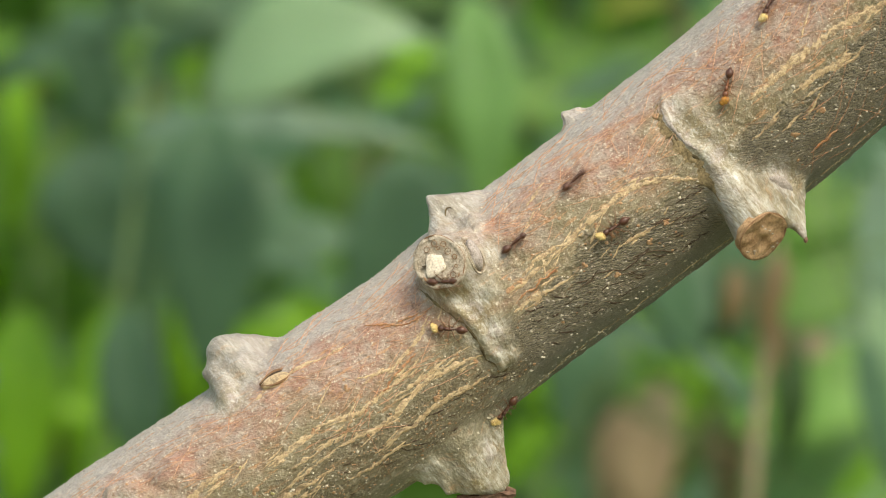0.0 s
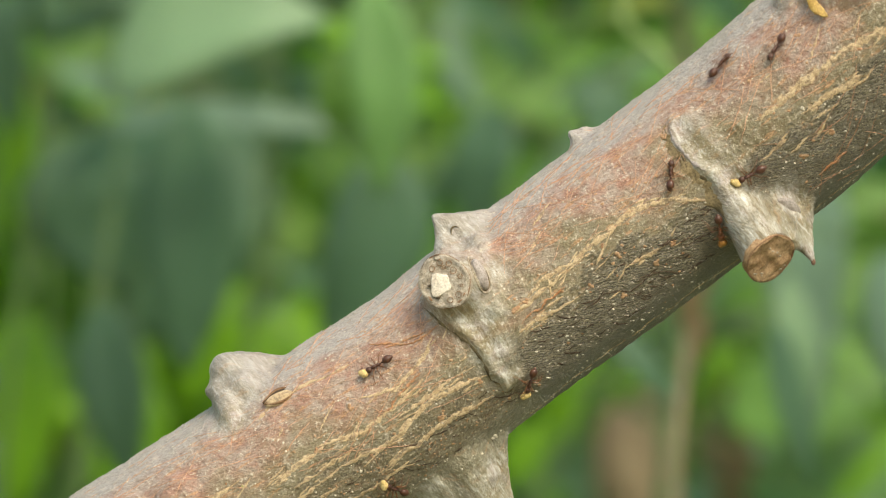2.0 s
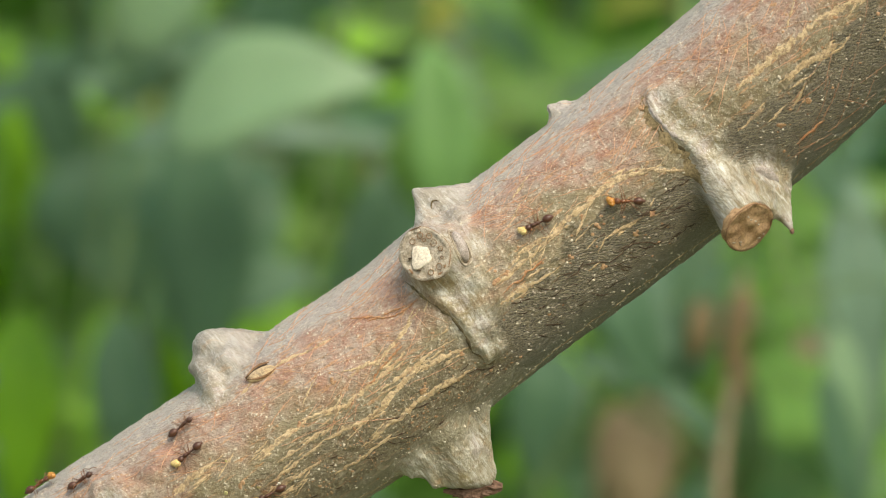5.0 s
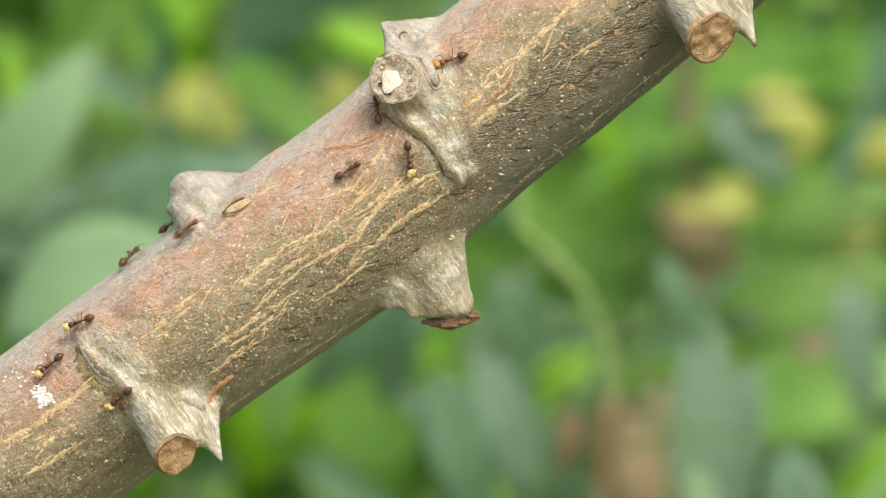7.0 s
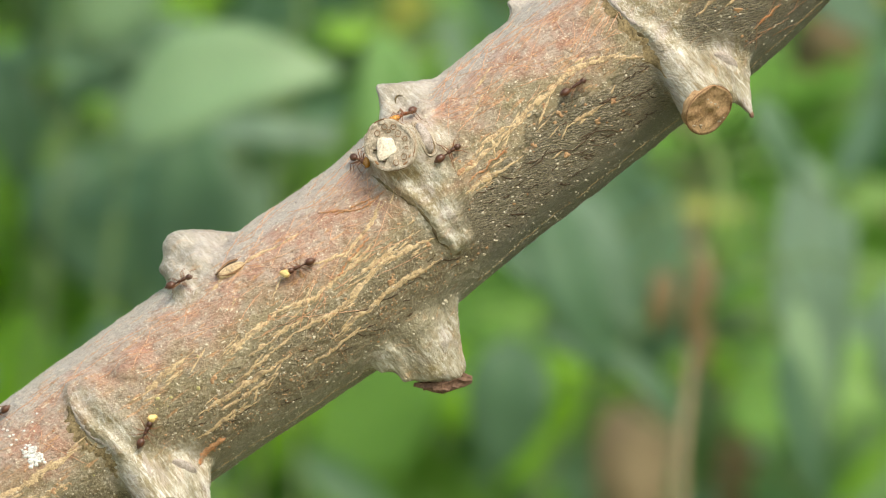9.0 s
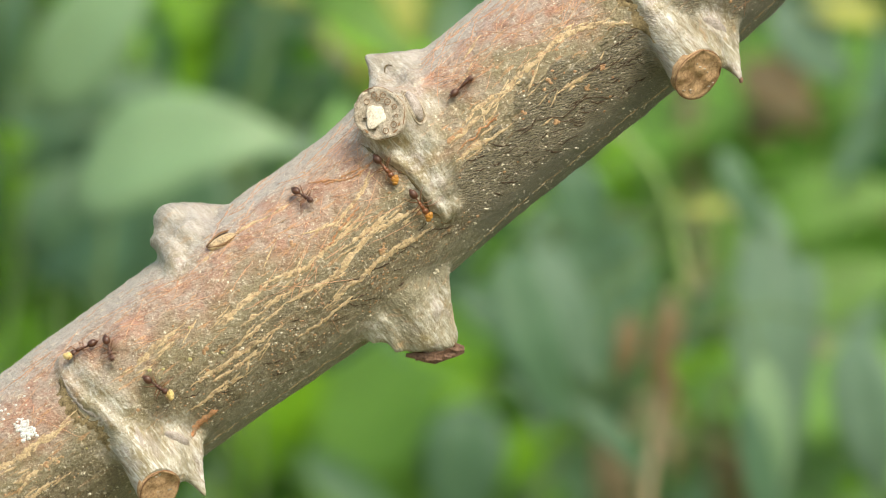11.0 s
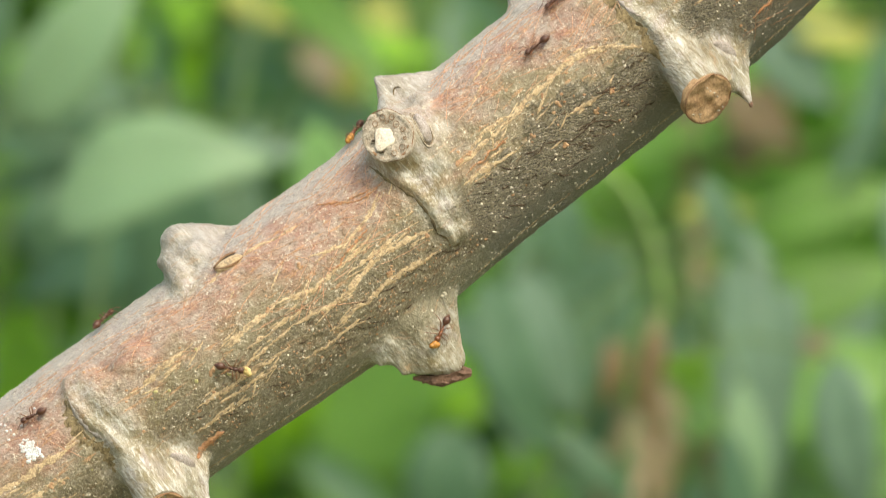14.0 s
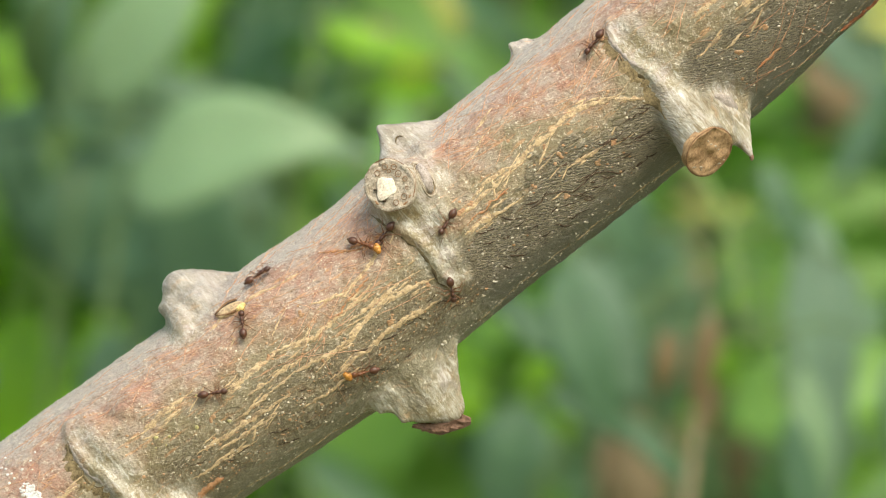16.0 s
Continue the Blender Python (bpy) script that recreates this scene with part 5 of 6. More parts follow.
# leaf colours here are darkened to stand for shade round the pale leaf
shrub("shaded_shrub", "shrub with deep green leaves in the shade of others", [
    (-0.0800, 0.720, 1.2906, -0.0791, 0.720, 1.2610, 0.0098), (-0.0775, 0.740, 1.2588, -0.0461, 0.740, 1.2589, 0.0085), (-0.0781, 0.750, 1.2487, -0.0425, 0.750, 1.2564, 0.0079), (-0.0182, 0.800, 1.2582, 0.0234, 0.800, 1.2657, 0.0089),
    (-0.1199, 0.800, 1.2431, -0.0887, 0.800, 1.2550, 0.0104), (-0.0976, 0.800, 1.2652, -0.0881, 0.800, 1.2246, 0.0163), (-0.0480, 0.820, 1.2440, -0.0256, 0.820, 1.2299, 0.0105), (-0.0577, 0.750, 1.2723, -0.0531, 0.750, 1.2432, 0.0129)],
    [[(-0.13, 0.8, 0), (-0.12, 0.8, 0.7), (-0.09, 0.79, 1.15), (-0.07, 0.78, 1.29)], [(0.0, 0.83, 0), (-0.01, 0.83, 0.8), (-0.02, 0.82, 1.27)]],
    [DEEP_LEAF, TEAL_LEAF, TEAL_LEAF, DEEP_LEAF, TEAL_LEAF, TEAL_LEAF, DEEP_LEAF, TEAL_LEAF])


def crown(x, y):
    """The uneven top of the thicket."""
    return 1.75 + 0.35 * noise.noise((x * 1.1, y * 1.3, 7)) - 0.16 * x * x - 0.5 * max(0, y - 1.7) ** 2


def hedge(name, label, count, x0, x1, y0, y1, z0, z1, material, size, seed, droop=0.6):
    """A mass of far leaves, thinned to clumps with gaps and an uneven outline."""
    r = random.Random(seed)
    out = []
    while len(out) < count:
        base = Vector((r.uniform(x0, x1), r.uniform(y0, y1), r.uniform(z0, z1)))
        front = y0 + 0.12 + 0.22 * noise.noise((base.x * 2.3, base.z * 2.3, seed)) + 0.1 * base.x * base.x
        if base.z > crown(base.x, base.y) or base.y < front or (base.x / 1.6) ** 2 + ((base.y - 1.3) / 0.7) ** 2 > 0.85 + 0.5 * noise.noise(base * 1.7) or noise.noise(base * 3.1 + Vector((seed, 0, 0))) < -0.28:
            continue
        way = Vector((r.gauss(0, 0.7), r.gauss(0, 0.35), r.gauss(-droop, 0.5))).normalized()
        n = size * r.uniform(0.6, 1.3)
        out.append(blade(base, base + way * n, n * r.uniform(0.26, 0.44), (r.gauss(0, 0.5), -1, r.gauss(0.5, 0.4)), r.uniform(-0.1, 0.25), 0.2, 6, 0.06, len(out)))
    return tagged(new(name, mesh_of(name, *joined(out), material)), label, "foliage", kind="stuff")


hedge("far_foliage", "sunlit lime-green leaves of a far thicket", 1700, -1.7, 1.7, 1.2, 2.1, 0.05, 2.0, LIME_LEAF, 0.10, 11)
hedge("far_foliage", "mid-green leaves of a far thicket", 2600, -1.7, 1.7, 0.95, 2.1, 0.05, 2.0, MID_LEAF, 0.10, 12)
hedge("far_foliage", "dark blue-green leaves of a far thicket", 2000, -1.7, 1.7, 0.85, 1.7, 0.05, 2.0, TEAL_LEAF, 0.07, 13)
hedge("far_foliage", "pale blue-green leaves of a far thicket", 800, -1.7, 1.7, 0.85, 1.7, 0.05, 2.0, TEAL_LIGHT, 0.09, 14)
hedge("far_foliage", "yellowing leaves of a far thicket", 150, -1.7, 1.7, 0.9, 1.8, 0.05, 1.9, YELLOW_LEAF, 0.06, 15)
hedge("far_foliage", "broad light-green leaves low in the thicket", 150, 0.04, 0.55, 0.95, 1.25, 0.85, 1.27, BROAD_LEAF, 0.13, 16, 0.3)
# a nearer, looser veil of narrow leaves in front of the thicket
for tag, count, material, size, seed in (("narrow green leaves of the thicket's front", 480, MID_LEAF, 0.042, 31), ("narrow blue-green leaves of the thicket's front", 340, TEAL_LEAF, 0.05, 32), ("narrow lime-green leaves of the thicket's front", 320, LIME_LEAF, 0.038, 33),
                                         ("narrow grey-green leaves of the thicket's front", 180, TEAL_LIGHT, 0.045, 34), ("small yellowed leaves of the thicket's front", 110, YELLOW_LEAF, 0.022, 35), ("small dead leaves of the thicket's front", 60, TAN_LEAF, 0.025, 36)):
    r_ = random.Random(seed)
    out = []
    while len(out) < count:
        base = Vector((r_.uniform(-0.6, 0.6), r_.uniform(0.82, 1.2), r_.uniform(0.75, 1.6)))
        if noise.noise(base * 9 + Vector((seed, 0, 0))) < 0.0 or (base.x / 0.6) ** 2 + ((base.z - 1.15) / 0.45) ** 2 > 1 + 0.4 * noise.noise(base * 4):
            continue
        way = Vector((r_.gauss(0.25, 0.7), r_.gauss(0, 0.3), r_.gauss(-0.4, 0.5))).normalized()
        n_ = size * r_.uniform(0.6, 1.3)
        out.append(blade(base, base + way * n_, n_ * r_.uniform(0.18, 0.32), (r_.gauss(0, 0.5), -1, r_.gauss(0.5, 0.4)), r_.uniform(-0.1, 0.25), 0.2, 7, 0.06, len(out), r_.uniform(-0.15, 0.15)))
    tagged(new("front_foliage", mesh_of("front_foliage", *joined(out), material)), tag, "foliage", kind="stuff")
r_ = random.Random(21)
for i in range(46):
    x_, y_ = r_.uniform(-1.3, 1.3), r_.uniform(1.15, 1.8)
    h_ = crown(x_, y_) * 0.85
    lean = (r_.gauss(0, 0.12), r_.gauss(0, 0.08))
    v, f = tube([(x_ + lean[0] * t * t, y_ + lean[1] * t * t, h_ * t) for t in (0, 0.3, 0.6, 1.0)], [0.012, 0.01, 0.007, 0.003], 8)
    tagged(new("thicket_stem", mesh_of("thicket_stem", v, f, TWIG)), "thin woody stem inside the far thicket", "stem", "stems of the thicket")

FAR = mottled("far_thicket", (0.09, 0.18, 0.035), (0.18, 0.32, 0.07), 9, 0.9)
far_v, far_f = [], []
for i in range(41):
    for k in range(17):
        x_, z_ = -6 + 12 * i / 40, 3.2 * k / 16
        far_v.append((x_, 2.6 + 0.25 * noise.noise((x_ * 1.3, z_ * 1.6, 3)) + 0.02 * x_ * x_, z_ - 0.05 + (0.4 * noise.noise((x_ * 0.8, 5, 1)) if k == 16 else 0)))
for i in range(40):
    for k in range(16):
        far_f.append((17 * i + k, 17 * i + k + 1, 17 * i + k + 18, 17 * i + k + 17))
tagged(new("backdrop", mesh_of("backdrop", far_v, far_f, FAR)), "dense green thicket far behind the branch", "thicket", kind="structure")
SOIL = mottled("weedy_soil", (0.10, 0.12, 0.05), (0.20, 0.19, 0.10), 4, 0.95)
tagged(new("ground", mesh_of("ground", [(-80, -80, 0), (80, -80, 0), (80, 80, 0), (-80, 80, 0)], [(0, 1, 2, 3)], SOIL)), "weedy soil under the shrubs", "ground", kind="structure")


# ---- ants ----
CHITIN = mottled("dark_chitin", (0.05, 0.018, 0.010), (0.105, 0.04, 0.021), 1800, 0.38, 0.2, 0.00003)
RED_CHITIN = mottled("red_chitin", (0.12, 0.04, 0.015), (0.20, 0.07, 0.025), 1800, 0.3, 0.2, 0.00003)
AMBER = mottled("amber_chitin", (0.40, 0.16, 0.03), (0.54, 0.27, 0.06), 1500, 0.25, 0.2, 0.00003)
LEG = mottled("leg_chitin", (0.13, 0.05, 0.02), (0.20, 0.085, 0.035), 1500, 0.35, 0.2, 0.00002)
CRUMB = mottled("yellow_crumb", (0.58, 0.40, 0.13), (0.74, 0.57, 0.27), 1600, 0.6, 0.5, 0.0001)


ANT_SIZE = 0.00082


def mm(v, f):
    return [Vector(p) * ANT_SIZE for p in v], f


def ant_meshes():
    """The parts of one ant, in millimetres, its head towards +x, feet on z = 0."""
    parts = {}
    parts["head"] = joined([ball((1.55, 0, 0.72), (0.46, 0.42, 0.36), None, 16, 10), ball((1.9, 0.12, 0.62), (0.2, 0.1, 0.1), None, 8, 6), ball((1.9, -0.12, 0.62), (0.2, 0.1, 0.1), None, 8, 6)])
    parts["thorax"] = joined([ball((0.82, 0, 0.78), (0.42, 0.27, 0.29), None, 14, 9), ball((0.3, 0, 0.72), (0.36, 0.22, 0.24), None, 14, 9), tube([(1.05, 0, 0.78), (1.25, 0, 0.74)], [0.14, 0.13], 10)])
    parts["waist"] = joined([ball((-0.12, 0, 0.66), (0.18, 0.13, 0.18), None, 10, 7), ball((-0.4, 0, 0.66), (0.16, 0.14, 0.16), None, 10, 7), tube([(0.05, 0, 0.66), (-0.55, 0, 0.66)], [0.07, 0.08], 8)])
    parts["gaster"] = joined([ball((-1.12, 0, 0.72), (0.68, 0.52, 0.48), None, 18, 11), ball((-1.68, 0, 0.68), (0.3, 0.24, 0.22), None, 12, 8)])
    parts["gaster_tip"] = joined([ball((-1.45, 0, 0.69), (0.52, 0.44, 0.40), None, 16, 10), ball((-1.85, 0, 0.66), (0.24, 0.18, 0.17), None, 10, 7)])
    parts["crumb"] = joined([ball((2.3, 0.05, 0.66), (0.55, 0.56, 0.46), None, 9, 6), ball((2.65, -0.24, 0.6), (0.36, 0.4, 0.4), None, 8, 5), ball((2.2, 0.36, 0.8), (0.36, 0.32, 0.34), None, 8, 5)])
    for s, name in ((1, "left"), (-1, "right")):
        parts["antenna_" + name] = tube([(1.78, 0.2 * s, 0.85), (2.05, 0.55 * s, 1.05), (2.35, 0.62 * s, 0.85), (2.75, 0.72 * s, 0.5)], [0.035, 0.032, 0.04, 0.05], 6)
        for i, (x0, reach, ahead) in enumerate(((0.85, 1.45, 0.95), (0.5, 1.65, -0.05), (0.22, 1.75, -1.15))):
            parts["leg_%d_%s" % (i, name)] = tube([(0, 0, 0), (ahead * 0.25, 0.3 * s, 0.12), (ahead * 0.55, 0.85 * s, 0.52), (ahead * 0.85, 1.25 * s, -0.05), (ahead, reach * s, -0.56), (ahead * 1.12, (reach + 0.22) * s, -0.6)], [0.075, 0.085, 0.06, 0.045, 0.032, 0.02], 6)
    return parts


HIPS = {0: (0.85, 0.16, 0.6), 1: (0.5, 0.16, 0.58), 2: (0.22, 0.15, 0.58)}
FORMS = {name: mm(*vf) for name, vf in ant_meshes().items()}
ANT_MESHES = {}


def ant_mesh(name, material):
    key = name.rstrip("_") + material.name
    if key not in ANT_MESHES:
        ANT_MESHES[key] = mesh_of("ant_" + name.split("_")[0], *FORMS[name], material)
    return ANT_MESHES[key]


ANT_LABELS = {"plain": "small dark brown ant walking on the bark", "amber": "small reddish ant with an amber gaster on the bark", "hauler": "small reddish ant hauling an amber crumb along the bark", "carrier": "small dark brown ant carrying a pale yellow crumb"}


def ant(kind):
    body = thing("ant", ANT_LABELS[kind], "ant", group="ants on the branch")
    red = kind in ("amber", "hauler")
    part("head", ant_mesh("head", RED_CHITIN if red else CHITIN), body)
    part("thorax", ant_mesh("thorax", RED_CHITIN if red else CHITIN), body)
    part("waist", ant_mesh("waist", RED_CHITIN if red else CHITIN), body)
    rear = part("gaster", ant_mesh("gaster", CHITIN), body)
    if kind == "amber":
        part("gaster_tip", ant_mesh("gaster_tip", AMBER), body, "amber end of the gaster")
    if kind == "carrier":
        part("crumb", ant_mesh("crumb", CRUMB), body, "pale yellow crumb in the jaws")
    if kind == "hauler":
        part("crumb", ant_mesh("crumb", AMBER), body, "amber crumb in the jaws")
    legs = []
    for side in ("left", "right"):
        part("antenna", ant_mesh("antenna_" + side, LEG), body)
        for i in range(3):
            leg = part("leg", ant_mesh("leg_%d_%s" % (i, side), LEG), body)
            h = HIPS[i]
            legs.append((leg, Vector((h[0], h[1] * (1 if side == "left" else -1), h[2])) * ANT_SIZE, (i + (side == "left")) % 2, 1 if side == "left" else -1))
    return body, legs


# time, mm along the branch, degrees round it
TRACKS = [
    ("carrier", [(0, 42.6, -41), (0.5, 37.5, -26), (1, 33.5, -1), (1.5, 33.0, 15), (2, 31.1, 16), (2.5, 30.3, 9), (3, 26.7, 14), (3.5, 23.7, 13), (3.7, 22.7, 4), (5.8, 3.2, -22), (6, 2.0, -21), (6.5, -2.7, -15), (7, -4.6, -0), (7.5, -5.4, 16), (8, -6.0, 10), (8.5, -9.2, -6), (8.7, -12.0, -12), (10.8, -38.2, -34), (11, -40.4, -33), (11.5, -43.8, -39), (12, -46.0, -40), (12.5, -48.2, -41), (13, -50.6, -42), (14, -60.0, -65), (16, -66.0, -65)]),
    ("hauler", [(0, 34.1, -20), (0.5, 31.3, -7), (1, 28.9, 8), (1.5, 26.8, 15), (2, 25.4, 30), (2.5, 25.5, 38), (3, 24.3, 32), (3.5, 23.9, 30), (3.7, 24.0, 27), (5.8, 16.5, -3), (6, 14.3, -9), (6.5, 8.6, -20), (7, 5.2, -26), (7.5, 4.0, -30), (8, 4.2, -41), (8.5, 3.8, -48), (8.7, 3.5, -47), (10.8, -4.2, -18), (11, -3.6, -14), (11.5, -3.3, -13), (12, -2.7, -19), (12.5, -2.5, -34), (13, -1.5, -83), (13.5, -0.0, -93), (14, -2.4, -76), (14.5, -5.1, -51), (15, -7.3, -49), (15.5, -7.5, -28), (16, -6.8, -24)]),
    ("plain", [(0, 15.3, -29), (0.2, 22.2, -28), (0.4, 26.9, -35), (0.5, 28.8, -41), (0.8, 34.7, -37), (1, 39.8, -34), (1.2, 45.1, -30), (1.5, 51.5, -24), (2.2, 63.3, -28), (16, 69.3, -28)]),
    ("plain", [(0, 6.5, -20), (0.2, 10.4, -19), (0.4, 12.7, -22), (0.5, 14.3, -23), (0.8, 20.7, -14), (1, 23.3, -11), (1.2, 23.0, -3), (1.4, 22.3, 7), (1.5, 22.4, 10), (1.8, 23.4, 2), (2, 24.2, -9), (2.2, 25.4, -21), (2.5, 27.6, -26), (2.7, 30.7, -20), (3, 33.1, -20), (3.2, 36.0, -30), (3.5, 39.6, -44), (3.7, 40.9, -49), (4.2, 47.9, -48), (5, 58.7, -25), (16, 64.7, -25)]),
    ("plain", [(0, -1.6, -24), (0.2, 0.5, -14), (0.4, 2.0, -11), (0.5, 3.0, -15), (0.8, 7.7, -23), (1, 11.7, -25), (1.2, 16.1, -23), (1.4, 20.2, -23), (1.5, 23.2, -27), (1.8, 30.4, -41), (2, 35.2, -46), (2.2, 39.0, -45), (2.5, 42.2, -43), (2.7, 44.7, -42), (3, 48.3, -38), (3.7, 59.1, -22), (16, 65.1, -22)]),
    ("plain", [(0, 59.2, -11), (1.2, 51.5, -35), (1.8, 43.5, -42), (2, 40.9, -30), (2.2, 37.9, -21), (2.5, 38.4, -16), (2.7, 40.7, -9), (3, 44.5, -5), (3.2, 47.5, -7), (3.7, 53.5, -14), (4.5, 61.8, 2), (16, 67.8, 2)]),
    ("carrier", [(0, 16.1, 6), (0.5, 9.7, 4), (1, 5.5, 15), (1.5, 2.5, 21), (2, 0.3, 39), (2.5, -2.1, 46), (3, -7.5, 55), (3.5, -13.4, 39), (3.7, -16.0, 32), (6.5, -42.3, 11), (7, -43.5, 12), (7.5, -44.4, 11), (8, -42.1, 12), (8.5, -40.8, 14), (8.7, -40.2, 13), (10.8, -36.8, -0), (11, -36.4, 9), (11.5, -37.3, 15), (12, -36.7, 12), (12.5, -34.3, -5), (13, -31.2, -16), (13.5, -30.6, -6), (14, -28.5, 14), (14.5, -27.1, 12), (15, -24.7, -6), (15.5, -21.5, -25), (16, -21.8, -26)]),
    ("carrier", [(0, -3.7, -3), (0.5, -5.6, -12), (1, -7.1, -17), (1.5, -9.0, -21), (2, -11.2, -23), (2.5, -13.3, -23), (3, -18.7, -24), (3.5, -22.4, -24), (3.7, -24.2, -24), (5.8, -37.7, -23), (6, -38.3, -26), (6.5, -40.4, -30), (7, -42.1, -37), (7.5, -44.5, -42), (8, -45.2, -51), (8.5, -46.4, -55), (8.7, -46.8, -53), (9.5, -57.4, -61), (11, -66.8, -44), (16, -72.8, -44)]),
    ("carrier", [(0, -4.3, 64), (0.2, -6.3, 68), (0.4, -7.6, 69), (0.5, -9.1, 69), (1, -12.5, 72), (1.5, -15.2, 85), (2, -17.6, 43), (2.2, -18.0, 38), (2.5, -18.9, 39), (3, -20.7, 34), (3.2, -23.8, 31), (3.7, -28.3, 23), (5.8, -41.4, -18), (6, -42.1, -21), (6.2, -43.7, -26), (6.4, -44.7, -31), (6.5, -44.8, -32), (6.7, -45.6, -28), (7, -47.1, -28), (7.2, -49.0, -32), (7.5, -51.6, -36), (7.7, -53.8, -36), (8, -55.6, -41), (8.7, -63.4, -16), (10, -70.1, -32), (16, -76.1, -32)]),
    ("hauler", [(0, -74.3, -93), (3.5, -62.8, -93), (5.8, -40.5, -60), (6, -38.1, -71), (6.5, -30.0, -93), (7, -28.7, -93), (7.5, -23.2, -90), (8, -14.6, -69), (8.5, -4.6, -71), (8.7, -4.1, -62), (10.8, -3.3, 16), (11, -3.0, 13), (11.5, -4.0, 25), (12, -4.0, 31), (12.5, -4.3, 40), (13, -6.5, 52), (13.5, -7.9, 62), (14, -8.7, 68), (14.5, -9.4, 63), (15, -9.7, 56), (15.5, -11.2, 47), (16, -14.6, 38)]),
    ("plain", [(0, -81.0, -93), (3.5, -72.4, -93), (5.8, -50.5, -62), (6.5, -37.7, -59), (7, -34.2, -68), (7.5, -29.4, -88), (8, -30.3, -87), (8.5, -29.9, -64), (8.7, -29.6, -55), (10.8, -11.3, -44), (11, -12.5, -33), (11.5, -12.4, 3), (12, -18.5, 16), (12.5, -29.8, 8), (13, -37.6, -11), (13.5, -43.8, -39), (14, -48.3, -31), (14.5, -45.9, -48), (15, -40.7, -37), (15.5, -33.8, -19), (16, -28.7, -3)]),
    ("plain", [(0, -73.8, -93), (3.5, -57.7, -69), (5.8, -36.7, -38), (6, -32.7, -38), (6.2, -27.5, -36), (6.4, -23.2, -32), (6.5, -20.2, -25), (6.7, -16.0, -18), (7, -10.8, -15), (7.2, -6.5, -15), (7.5, -3.2, -9), (7.7, 0.1, -8), (8, 2.8, -14), (8.2, 4.3, -12), (8.5, 7.1, -7), (8.7, 10.7, 0), (9.6, 32.3, 6), (10.4, 51.7, 37), (16, 57.7, 37)]),
    ("plain", [(0, -68.5, -93), (3.5, -52.9, -50), (5.8, -20.8, -36), (6, -16.5, -31), (6.2, -11.9, -25), (6.4, -7.4, -22), (6.5, -5.6, -22), (6.7, -4.7, -24), (7, -3.7, -32), (7.2, -3.6, -35), (7.5, -4.6, -28), (7.7, -4.4, -26), (8, -3.3, -23), (8.2, -1.4, -18), (8.5, 0.9, -15), (8.7, 3.3, -11), (10.8, 3.3, -23), (11, 7.5, -19), (11.2, 12.4, -23), (11.5, 18.6, -34), (11.7, 24.1, -45), (12.5, 40.5, -22), (13.2, 53.3, 5), (16, 59.3, 5)]),
    ("plain", [(0, -86.8, -93), (8, -69.5, -93), (10, -46.0, -33), (10.8, -35.6, -22), (11, -38.1, -26), (11.2, -40.0, -23), (11.5, -41.6, -21), (11.7, -43.9, -18), (12, -45.8, -10), (12.5, -48.3, -26), (12.7, -50.9, -28), (13, -51.2, -30), (13.2, -48.8, -33), (13.5, -44.1, -43), (13.7, -40.6, -58), (14, -36.1, -72), (14.2, -33.2, -81), (14.5, -29.8, -90), (14.7, -28.1, -93), (15, -28.0, -90), (15.2, -27.2, -77), (15.5, -24.0, -57), (15.7, -21.1, -50), (16, -17.5, -50)]),
    ("amber", [(0, -79.1, -93), (4.5, -61.4, -93), (6.2, -46.8, -50), (6.5, -40.2, -51), (6.7, -34.0, -51), (7, -27.7, -51), (7.2, -22.5, -40), (7.5, -17.6, -26), (7.7, -12.7, -21), (8, -8.3, -28), (8.2, -4.7, -52), (8.5, -1.0, -93), (8.8, 2.0, -118), (9.4, 8.0, -150), (11, 30.0, -175), (16, 70.0, -178)]),
    ("plain", [(0, 64.1, -14), (12.5, 43.9, -22), (13.5, 25.7, -20), (14, 17.7, -26), (14.2, 12.9, -26), (14.5, 8.8, -24), (14.7, 5.1, -23), (15, 2.1, -23), (15.2, 0.3, -23), (15.5, -1.8, -22), (15.7, -3.6, -18), (16, -4.0, -19)]),
    ("plain", [(0, 68.3, -11), (12.5, 48.2, -8), (13.5, 30.8, -34), (14, 22.3, -43), (14.2, 17.9, -42), (14.5, 13.6, -32), (14.7, 9.7, -17), (15, 5.4, -4), (15.2, 1.9, 5), (15.5, -0.5, 13), (15.7, -2.3, 22), (16, -2.2, 29)]),
    ("plain", [(0, 72.4, -8), (13.2, 52.5, 9), (14.2, 35.5, -17), (14.5, 31.4, -22), (14.7, 27.3, -31), (15, 21.9, -31), (15.2, 16.1, -26), (15.5, 10.0, -16), (15.7, 4.8, -9), (16, 1.7, -1)]),
    ("plain", [(0, 76.5, -6), (13.8, 56.8, 22), (15, 35.8, -29), (15.5, 29.9, -36), (15.7, 27.1, -36), (16, 25.4, -31)]),
]


